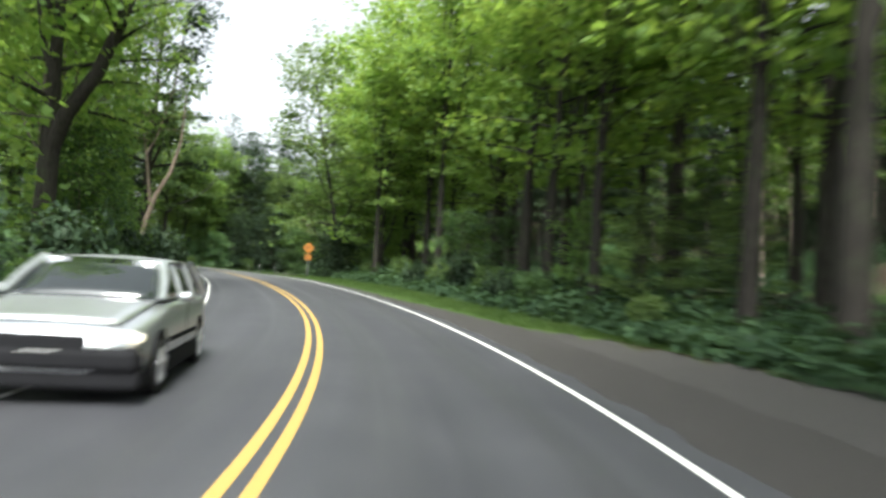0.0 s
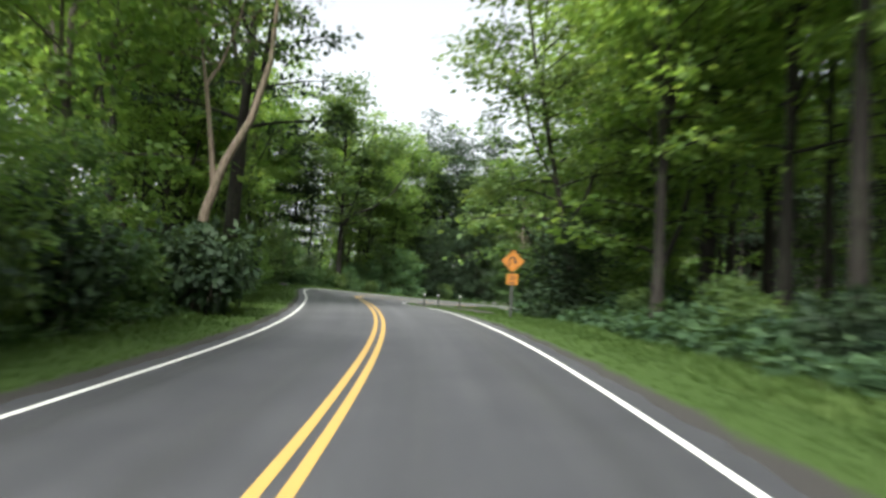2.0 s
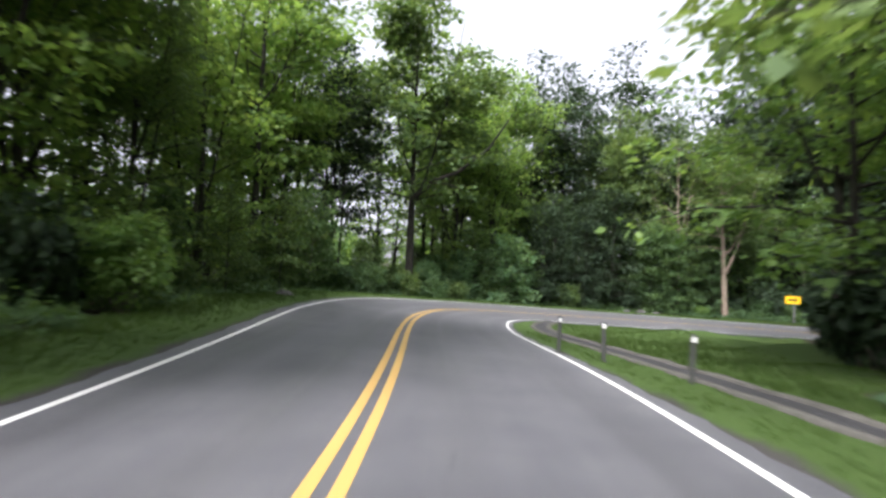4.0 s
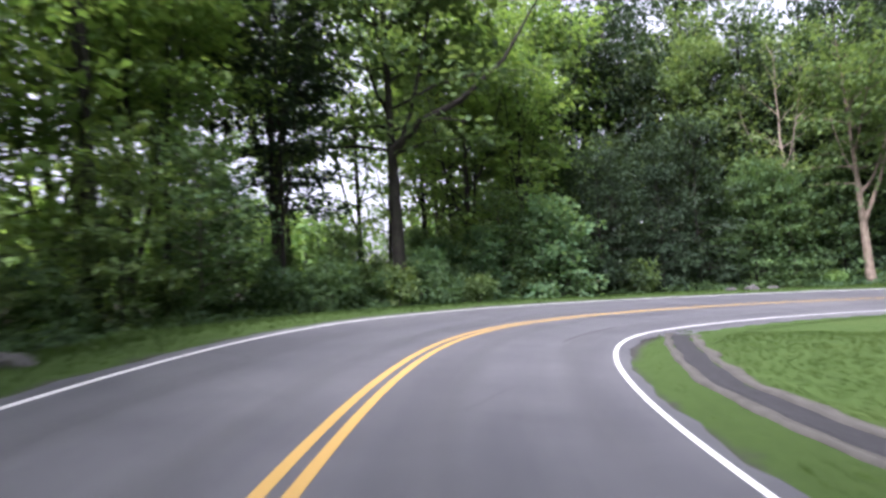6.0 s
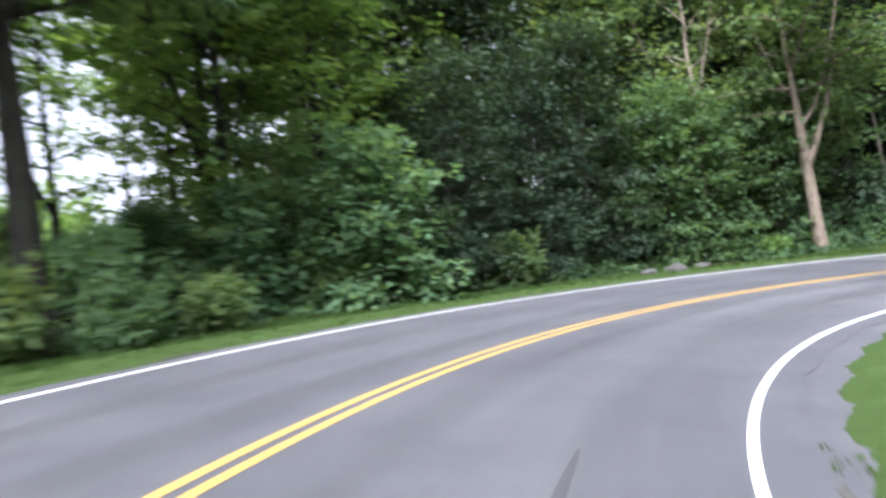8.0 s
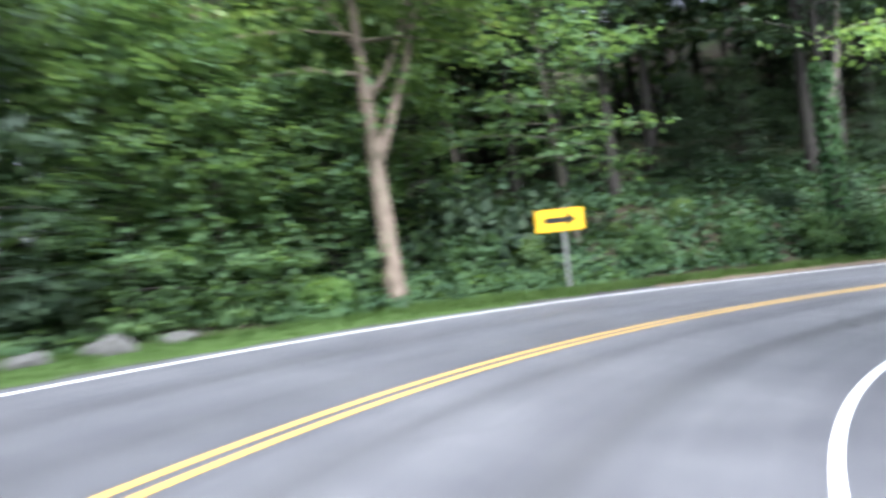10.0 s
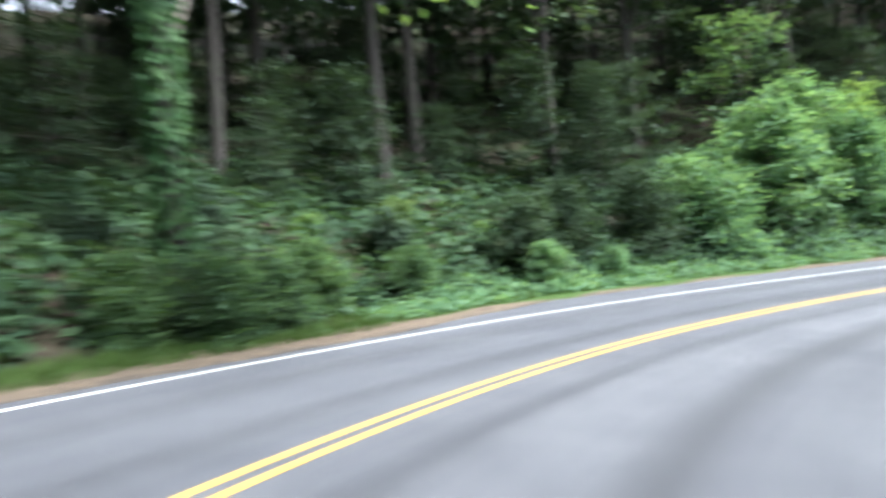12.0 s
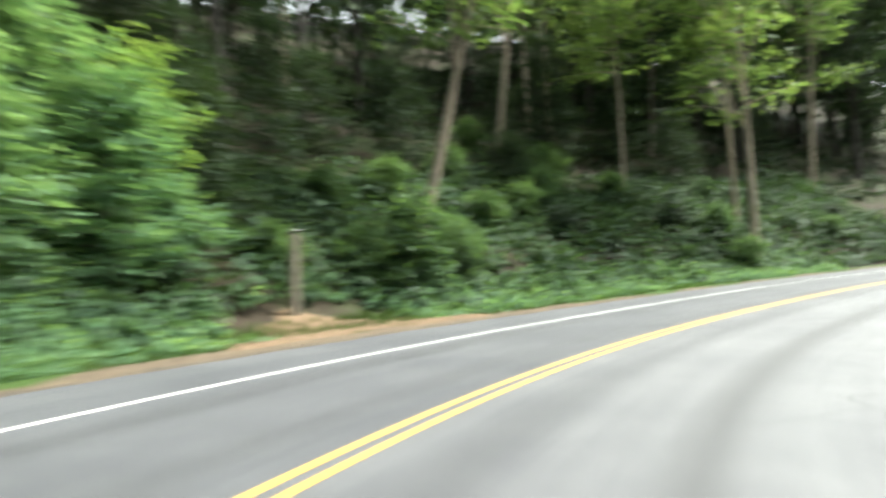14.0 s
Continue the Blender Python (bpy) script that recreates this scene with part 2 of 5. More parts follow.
def verge_material():
    """The strip beside the asphalt: gritty soil at the edge that breaks up into grass further out (u: metres from the asphalt)."""
    k = Mat("verge_soil_and_grass")
    uv = k.add("ShaderNodeUVMap").outputs[0]
    u = k.add("ShaderNodeSeparateXYZ", [("Vector", uv)]).outputs["X"]
    fine, tiny, wide = k.noise(5.0, 6.0, 0.7, uv), k.noise(70.0, 4.0, 0.75, uv), k.noise(0.45, 4.0, 0.6, uv)
    soil = k.ramp(tiny, [(0.3, (0.034, 0.032, 0.031)), (0.6, (0.057, 0.054, 0.052)), (0.8, (0.094, 0.089, 0.086))])
    lawn = k.ramp(k.math("ADD", k.math("MULTIPLY", fine, 0.5), k.math("MULTIPLY", tiny, 0.5)), [(0.3, (0.031, 0.058, 0.012)), (0.52, (0.046, 0.082, 0.018)), (0.72, (0.070, 0.103, 0.030))])
    e = k.math("ADD", k.math("MULTIPLY", u, 2.2), k.math("ADD", k.math("MULTIPLY", fine, 1.1), k.math("MULTIPLY", wide, 1.0)))
    bare_at = k.n.new("ShaderNodeAttribute")
    bare_at.attribute_name = "bare"
    needles = k.ramp(fine, [(0.3, (0.072, 0.058, 0.043)), (0.6, (0.14, 0.106, 0.074)), (0.8, (0.20, 0.16, 0.115))])
    v = k.add("ShaderNodeSeparateXYZ", [("Vector", uv)]).outputs["Y"]
    rim = k.ramp(k.math("ADD", k.math("MULTIPLY", u, 0.8), k.math("MULTIPLY", fine, 0.5)), [(0.3, (0, 0, 0)), (0.5, (1, 1, 1))])
    soil = k.mix(k.math("GREATER_THAN", v, 104.0), soil, k.mix(rim, soil, needles))
    e = k.math("SUBTRACT", e, k.math("MULTIPLY", bare_at.outputs["Fac"], 4.0))
    k.color(k.mix(k.ramp(k.math("MULTIPLY", e, 0.5), [(0.62, (0, 0, 0)), (0.80, (1, 1, 1))]), soil, lawn))
    k.gloss(0.95, 0.0, 0.2)
    k.bump(k.math("ADD", fine, k.math("MULTIPLY", tiny, 0.6)), 0.7, 0.04)
    return k.m


ASPHALT, GROUND, VERGE = asphalt_material(), ground_material(), verge_material()
YELLOW, WHITE = paint_material("yellow_road_paint", (0.47, 0.30, 0.085)), paint_material("white_road_paint", (0.74, 0.74, 0.72))
BARE = plain("dry_needle_soil", (0.145, 0.098, 0.062), 0.95, 0, 0.4, 5.0, 0.6, 0.2)
DRAIN = plain("old_tarred_gutter", (0.030, 0.030, 0.032), 0.85, 0, 0.4, 7.0, 0.5, 0.3)
DRAIN_LIP = plain("crumbled_gutter_lip", (0.082, 0.079, 0.070), 0.95, 0, 0.4, 7.0, 0.6, 0.2)
SKID = plain("tyre_rubber_mark", (0.056, 0.056, 0.060), 0.8, 0, 0.3, 9.0)
ROCK = plain("grey_lichened_rock", (0.075, 0.074, 0.069), 0.9, 0, 0.4, 5.0, 0.6, 0.3)
SIGN_GOLD = plain("yellow_sign_sheeting", (0.86, 0.50, 0.012), 0.4, 0, 0.06, 3.0)
SIGN_ORANGE = plain("amber_sign_sheeting", (0.34, 0.128, 0.012), 0.4, 0, 0.06, 3.0)
SIGN_BLACK = plain("black_sign_print", (0.012, 0.012, 0.012), 0.5, 0, 0.1)
STEEL = plain("weathered_galvanised_steel", (0.22, 0.225, 0.215), 0.6, 0.6, 0.25, 8.0, 0.2)
POST_WOOD = plain("weathered_grey_wood", (0.20, 0.175, 0.145), 0.9, 0, 0.35, 9.0, 0.5, 0.2)
POST_DARK = plain("dark_marker_post", (0.04, 0.042, 0.04), 0.7, 0, 0.25, 8.0)
REFLECT = plain("white_reflector", (0.8, 0.8, 0.8), 0.35, 0, 0.08)
PAINT_SILVER = plain("silver_car_paint", (0.66, 0.68, 0.71), 0.3, 0.85, 0.05, 2.0)
TRIM_BLACK = plain("black_plastic_trim", (0.012, 0.012, 0.014), 0.75, 0, 0.2, spec=0.12)
RUBBER = plain("tyre_rubber", (0.02, 0.02, 0.02), 0.85, 0, 0.2, 12.0)
ALLOY = plain("alloy_wheel", (0.5, 0.5, 0.52), 0.35, 0.9, 0.1)
PLATE = plain("plate_white", (0.3, 0.3, 0.3), 0.5, 0, 0.08)


def glass_material(name, tint, rough=0.03):
    k = Mat(name)
    k.color(tint)
    k.gloss(rough, 0.0, 0.6)
    k.bsdf.inputs["Coat Weight"].default_value = 0.6
    return k.m


GLASS_DARK = glass_material("tinted_car_glass", (0.012, 0.016, 0.017))
LAMP_LENS = Mat("lit_headlight_lens")
LAMP_LENS.color((0.8, 0.78, 0.7))
LAMP_LENS.gloss(0.15)
LAMP_LENS.bsdf.inputs["Emission Color"].default_value = (1.0, 0.86, 0.62, 1)
LAMP_LENS.bsdf.inputs["Emission Strength"].default_value = 0.5
LAMP_LENS = LAMP_LENS.m


# ---- mesh helpers ----
def mesh_of(name, verts, faces, mat=None, smooth=False, uvs=None):
    """A mesh from arrays: verts n x 3, faces m x 3 or m x 4, uvs n x 2 a vertex."""
    verts, faces = np.asarray(verts, np.float32), np.asarray(faces, np.int32)
    me = bpy.data.meshes.new(name)
    m, k = faces.shape
    me.vertices.add(len(verts))
    me.vertices.foreach_set("co", verts.ravel())
    me.loops.add(m * k)
    me.loops.foreach_set("vertex_index", faces.ravel())
    me.polygons.add(m)
    me.polygons.foreach_set("loop_start", np.arange(0, m * k, k, dtype=np.int32))
    me.polygons.foreach_set("use_smooth", np.full(m, smooth))
    if uvs is not None:
        me.uv_layers.new(name="UVMap").data.foreach_set("uv", np.asarray(uvs, np.float32)[faces.ravel()].ravel())
    if mat:
        me.materials.append(mat)
    me.update(calc_edges=True)
    me.validate()
    return me


def from_bm(name, bm, mat, smooth=False):
    me = bpy.data.meshes.new(name)
    bmesh.ops.recalc_face_normals(bm, faces=bm.faces)
    bm.to_mesh(me)
    bm.free()
    for p in me.polygons:
        p.use_smooth = smooth
    me.materials.append(mat)
    return me


def part(name, data, parent=None, label="", at=None):
    """Links a mesh as one object under its thing."""
    ob = new(name, data)
    if parent is not None:
        ob.parent = parent
    if at is not None:
        ob.matrix_local = at
    return tagged(ob, label) if label else ob


def thing(name, label, category, m=None, group="", kind="", data=None):
    ob = tagged(new(name, data), label, category, group, kind)
    if m is not None:
        ob.matrix_world = m
    return ob


def box_bm(bm, sx, sy, sz, m=Matrix(), bevel=0.0):
    r = bmesh.ops.create_cube(bm, size=1, matrix=m @ Matrix.Diagonal((sx, sy, sz, 1)))
    if bevel:
        edges = list({e for v in r["verts"] for e in v.link_edges})
        bmesh.ops.bevel(bm, geom=edges, offset=bevel, segments=2, affect="EDGES", profile=0.5)


def box(name, sx, sy, sz, mat, bevel=0.01, m=Matrix()):
    bm = bmesh.new()
    box_bm(bm, sx, sy, sz, m, bevel)
    return from_bm(name, bm, mat)


def tube(points, radii, sides=8, wobble=None):
    """A round limb along points: verts and quads."""
    P, R = np.asarray(points, float), np.asarray(radii, float)
    n = len(P)
    T = np.gradient(P, axis=0)
    T /= np.linalg.norm(T, axis=1)[:, None] + 1e-9
    ref = np.where(np.abs(T[:, 2:3]) > 0.9, np.array([[1.0, 0, 0]]), np.array([[0, 0, 1.0]]))
    A = np.cross(T, ref)
    A /= np.linalg.norm(A, axis=1)[:, None] + 1e-9
    for i in range(1, n):
        if A[i] @ A[i - 1] < 0:
            A[i] = -A[i]
    B = np.cross(T, A)
    ang = np.arange(sides) * 2 * np.pi / sides
    rr = R[:, None] * (1 if wobble is None else 1 + wobble)
    V = P[:, None] + rr[..., None] * (np.cos(ang)[None, :, None] * A[:, None] + np.sin(ang)[None, :, None] * B[:, None])
    i, j = np.meshgrid(np.arange(n - 1), np.arange(sides), indexing="ij")
    a, b = i * sides + j, i * sides + (j + 1) % sides
    F = np.stack([a, b, b + sides, a + sides], -1).reshape(-1, 4)
    return V.reshape(-1, 3), F


def join(pieces):
    V, F, at = [], [], 0
    for v, f in pieces:
        V.append(v)
        F.append(np.asarray(f) + at)
        at += len(v)
    return np.concatenate(V), np.concatenate(F)


def leaf_quads(pos, axis, normal, length, width):
    """One kite-shaped leaf a point: its stalk at pos, lying along axis, its face towards normal, the tip drooping."""
    a = axis / (np.linalg.norm(axis, axis=1)[:, None] + 1e-9)
    w = np.cross(normal, a)
    w /= np.linalg.norm(w, axis=1)[:, None] + 1e-9
    n = np.cross(a, w)
    L, W = length[:, None], width[:, None]
    V = np.stack([pos, pos + a * L * 0.45 + w * W * 0.5 - n * L * 0.06, pos + a * L - n * L * 0.2, pos + a * L * 0.45 - w * W * 0.5 - n * L * 0.06], 1)
    return V.reshape(-1, 3), np.arange(len(pos) * 4).reshape(-1, 4)


def leaf_tris(pos, axis, normal, length, width):
    """The same as one triangle a leaf, for crowns that stay further off."""
    V, _ = leaf_quads(pos, axis, normal, length * 1.12, width * 1.2)
    V = V.reshape(-1, 4, 3)
    T = np.stack([V[:, 0], V[:, 1] * 0.72 + V[:, 2] * 0.28, V[:, 3] * 0.45 + V[:, 2] * 0.55], 1)
    return T.reshape(-1, 3), np.arange(len(pos) * 3).reshape(-1, 3)


# ---- the road's line ----
# bend of the centre line (1/m) every 5 m from -20 m on; widths to the white lines and height every 10 m
BEND = [0.0319, 0.0268, 0.0221, 0.0171, 0.0099, 0.0105, 0.0094, 0.0060, 0.0049, 0.0042, 0.0052, 0.0060, 0.0059, 0.0059, 0.0031, -0.0037, -0.0113, -0.0226, -0.0378, -0.0440, -0.0422, -0.0449, -0.0515, -0.0508, -0.0467, -0.0442, -0.0428, -0.0404, -0.0375, -0.0341, -0.0295, -0.0255, -0.0245, -0.0236, -0.0198, -0.0119, -0.0000, -0.0001]
LEFT = [2.71, 2.68, 2.73, 2.79, 2.87, 2.66, 2.79, 2.82, 3.25, 3.51, 3.65, 3.75, 3.76, 3.36, 3.25, 2.92, 2.85, 2.90]
RIGHT = [3.10, 3.13, 3.27, 3.11, 3.09, 3.14, 3.02, 3.08, 3.02, 3.08, 3.62, 3.88, 3.77, 3.60, 3.70, 3.70, 3.60, 3.40]
RISE = [-0.02, 0.00, 0.07, 0.32, 0.57, 0.79, 1.00, 1.23, 1.32, 1.39, 1.09, 0.76, 0.46, 0.25, 0.23, 0.42, 0.74, 1.25, 1.73, 2.21]
BANK = [-0.007, -0.006, -0.013, -0.026, -0.033, -0.030, -0.021, 0.030, 0.083, 0.092, 0.097, 0.082, 0.067, 0.052, 0.056, 0.057, 0.043, 0.030, 0.023, 0.020]  # fall to the right, metres a metre
DS = 0.4
RS = np.arange(-60, 230, DS)
_k = np.interp(RS, -20 + 5.0 * np.arange(len(BEND)), BEND)
_k = np.where(RS < -20, 0.0, _k)
RH = np.cumsum(_k) * DS
_i0 = int(np.argmin(np.abs(RS)))
RH = RH - RH[_i0] + 0.09350
RX, RY = np.cumsum(-np.sin(RH)) * DS, np.cumsum(np.cos(RH)) * DS
RX, RY = RX - RX[_i0] - 0.812, RY - RY[_i0] + 4.107
_at = -20 + 10.0 * np.arange(20)
# widths and heights pass smoothly from knot to knot


def eased(x, xp, fp):
    fine = np.arange(xp[0], xp[-1] + 0.1, 1.0)
    y = np.interp(fine, xp, fp)
    y = np.convolve(np.pad(y, 4, "edge"), np.ones(9) / 9, "valid")
    return np.interp(x, fine, y)


RZ, RK, RL, RR = eased(RS, _at, RISE), eased(RS, _at, BANK), eased(RS, _at[:18], LEFT), eased(RS, _at[:18], RIGHT)


def on_road(s, d=0.0):
    """Place of the point s metres along the centre line and d to its right, and the road's heading there."""
    h = np.interp(s, RS, RH)
    return np.interp(s, RS, RX) + d * np.cos(h), np.interp(s, RS, RY) + d * np.sin(h), h


def nearest(x, y):
    """For places: the nearest s and the signed distance from the centre line, right positive."""
    x, y = np.atleast_1d(np.asarray(x, float)), np.atleast_1d(np.asarray(y, float))
    s, d = np.empty(len(x)), np.empty(len(x))
    px, py, ph, ps = RX[::2], RY[::2], RH[::2], RS[::2]
    for i in range(0, len(x), 4000):
        q = slice(i, i + 4000)
        j = ((x[q, None] - px) ** 2 + (y[q, None] - py) ** 2).argmin(1)
        dx, dy = x[q] - px[j], y[q] - py[j]
        s[q] = ps[j] - dx * np.sin(ph[j]) + dy * np.cos(ph[j])
        side = np.sign(dx * np.cos(ph[j]) + dy * np.sin(ph[j]))
        d[q] = side * np.maximum(np.hypot(dx, dy), np.abs(dx * np.cos(ph[j]) + dy * np.sin(ph[j])) * 0)
    return s, d


SLOPE_AT = [-60, 0, 45, 58, 78, 92, 101, 108, 116, 126, 140, 230]
SLOPE_OUT = [0.03, 0.05, 0.04, -0.02, -0.01, 0.03, 0.12, 0.36, 0.46, 0.54, 0.60, 0.60]


def road_z(s, d=0.0):
    """Height of the road's plane, which falls to one side by its bank."""
    return np.interp(s, RS, RZ) - np.interp(s, RS, RK) * d


def shoulder(s):
    """Asphalt outside the left edge line: a paved shoulder along the bank."""
    return np.interp(s, [113, 118, 150], [0.34, 1.45, 1.6])


# the inner edge of the road, from which the field inside the bend takes its height
IN_S = np.arange(30.0, 170.0, 1.5)
IN_D = np.interp(IN_S, RS, RR) + 1.2
IN_X, IN_Y, _ = on_road(IN_S, IN_D)
IN_Z = road_z(IN_S, IN_D)


def land(x, y, lumps=True):
    """Height of the ground: even with the road's edges beside it, a wooded bank outside the bend, a smooth field inside."""
    x, y = np.asarray(x, float), np.asarray(y, float)
    s, d = nearest(x, y)
    wl, wr = np.interp(s, RS, RL), np.interp(s, RS, RR)
    z = road_z(s, np.clip(d, -wl - np.maximum(1.2, shoulder(s)), wr + 1.2))
    q = np.flatnonzero((d > wr + 1.2) & (s > 34))
    for i in range(0, len(q), 4000):
        j = q[i:i + 4000]
        w = 1.0 / ((x[j, None] - IN_X) ** 2 + (y[j, None] - IN_Y) ** 2 + 0.3) ** 2
        inside = (w * IN_Z).sum(1) / w.sum(1)
        mix = np.clip((d[j] - wr[j] - 1.2) / 2.0, 0, 1) * np.clip((s[j] - 34) / 8, 0, 1)
        z[j] += (inside - z[j]) * mix
    out = np.maximum(-d - wl - np.interp(s, [111, 118, 134], [1.7, 2.9, 3.3]), 0.0)
    z = z + np.interp(s, SLOPE_AT, SLOPE_OUT) * (np.minimum(out, 12) * np.minimum(1, 0.45 + out / 5) + 0.9 * np.clip(out - 12, 0, np.interp(s, [95, 110], [10, 45])))
    inn = np.maximum(d - wr - 2.2, 0.0)
    z = z + np.where(s < 46, 0.04, 0.0) * np.minimum(inn, 25)
    if lumps:
        far = np.clip((np.maximum(out, inn) - 0.3) / 4, 0, 1)
        z = z + far * (0.16 * np.sin(0.83 * x + 1.3) * np.sin(0.71 * y) + 0.07 * np.sin(2.1 * x - 0.9 * y))
    return z, s, d, wl, wr


def land_z(x, y):
    return float(land(np.array([x]), np.array([y]))[0][0])


def is_meadow(s, d):
    """The mown field inside the bend."""
    return (d > 2.5) & (s > 46.5) & (d < np.interp(s, [46.5, 52, 60, 75, 130, 150], [6.0, 9.5, 13, 15, 14, 6]))


# ---- ground ----
def stretched(lo, hi, step, far):
    """Grid lines: even in the middle, wider and wider outwards."""
    mid = np.arange(lo, hi + step / 2, step)
    grow = [step]
    while sum(grow) < far:
        grow.append(grow[-1] * 1.35)
    grow = np.cumsum(grow)
    return np.concatenate([(lo - grow)[::-1], mid, hi + grow])


def build_ground():
    gx, gy = stretched(-48, 58, 0.6, 1800), stretched(-22, 126, 0.6, 1800)
    X, Y = np.meshgrid(gx, gy, indexing="ij")
    x, y = X.ravel(), Y.ravel()
    z, s, d, wl, wr = land(x, y)
    under = (d > -wl - shoulder(s) - 0.56) & (d < wr + 0.9)
    z = np.where(under, road_z(s, d) - 0.10, z)
    n, m = X.shape
    i, j = np.meshgrid(np.arange(n - 1), np.arange(m - 1), indexing="ij")
    a = (i * m + j).ravel()
    F = np.stack([a, a + m, a + m + 1, a + 1], -1)
    me = mesh_of("ground", np.stack([x, y, z], -1), F, GROUND, True)
    grass = np.where((d < 0) & (-d < wl + np.interp(s, [0, 45, 60, 90, 100, 112, 200], [2.7, 2.9, 3.4, 2.8, 1.8, 1.2, 3.0])), 1.0, 0.0)
    grass = np.maximum(grass, np.where((d > 0) & (d < wr + np.interp(s, [-12, 0, 10, 45], [1.2, 3.2, 3.4, 3.4])) & (s > -30), 1.0, 0.0))
    grass = np.maximum(grass, is_meadow(s, d).astype(float))
    bare = np.where((d > 0) & (d < wr + soil_right(s)) & (s < 20) & (s > -45), 1.0, 0.0)
    me.attributes.new("bare", "FLOAT", "POINT").data.foreach_set("value", bare.astype(np.float32))
    me.attributes.new("grass", "FLOAT", "POINT").data.foreach_set("value", grass.astype(np.float32))
    thing("ground", "rolling woodland floor with leaf litter and mown grass", "ground", kind="structure", data=me)


def ribbon(name, s0, s1, d0, d1, mat, lift=0.0, step=0.4, across=1, drop=(0, 0), tuck=0.0, on_land=False):
    """A strip along the road between two distances from its middle (numbers or functions of s), u across and v along in metres."""
    s = np.arange(s0, s1 + step / 2, step)
    a = d0(s) if callable(d0) else np.full(len(s), float(d0))
    b = d1(s) if callable(d1) else np.full(len(s), float(d1))
    V, UV = [], []
    for q in np.linspace(0, 1, across + 1):
        d = a + (b - a) * q
        x, y, _ = on_road(s, d)
        # what lies on the land dips under the road's edge at its end
        base = np.maximum(land(x, y, False)[0], road_z(s, d)) - 0.11 * np.clip((s - 73) / 2, 0, 1) if on_land else road_z(s, d)
        z = base + lift + drop[0] + (drop[1] - drop[0]) * q - (tuck if q in (0, 1) else 0)
        V.append(np.stack([x, y, z], -1))
        UV.append(np.stack([d, s], -1))
    V, UV = np.stack(V, 1), np.stack(UV, 1)
    n, m = V.shape[:2]
    i, j = np.meshgrid(np.arange(n - 1), np.arange(m - 1), indexing="ij")
    c = (i * m + j).ravel()
    return mesh_of(name, V.reshape(-1, 3), np.stack([c, c + 1, c + m + 1, c + m], -1), mat, True, UV.reshape(-1, 2))


def left_edge(s):
    return -np.interp(s, RS, RL)


def right_edge(s):
    return np.interp(s, RS, RR)


def margin(s):
    """Asphalt outside the right edge line."""
    return np.interp(s, [40, 54, 66, 73], [0.36, 0.20, 0.20, 0.36])


def gutter_at(s):
    """Distance of the gutter's bed from the road's middle."""
    return np.interp(s, [44, 50, 57, 60, 64, 68, 71, 75], [4.8, 4.65, 4.5, 4.35, 4.22, 4.36, 4.3, 4.05])


def soil_right(s):
    """Metres of bare grit beside the right edge line: a pull-out at the start that narrows to a rim."""
    return np.interp(s, [-20, -2, 0.3, 3, 5.2, 7, 9.5, 13, 16, 30, 50, 60, 66, 69, 74, 100], [4.8, 4.3, 3.7, 3.2, 2.5, 1.6, 1.25, 0.95, 0.7, 0.55, 0.40, 0.34, 0.36, 0.5, 0.6, 0.5])


def ragged(s, amount, seed):
    return amount * (np.sin(s * 2.3 + seed) * 0.5 + np.sin(s * 5.7 + 2 * seed) * 0.3 + np.sin(s * 13.1 + seed) * 0.2)


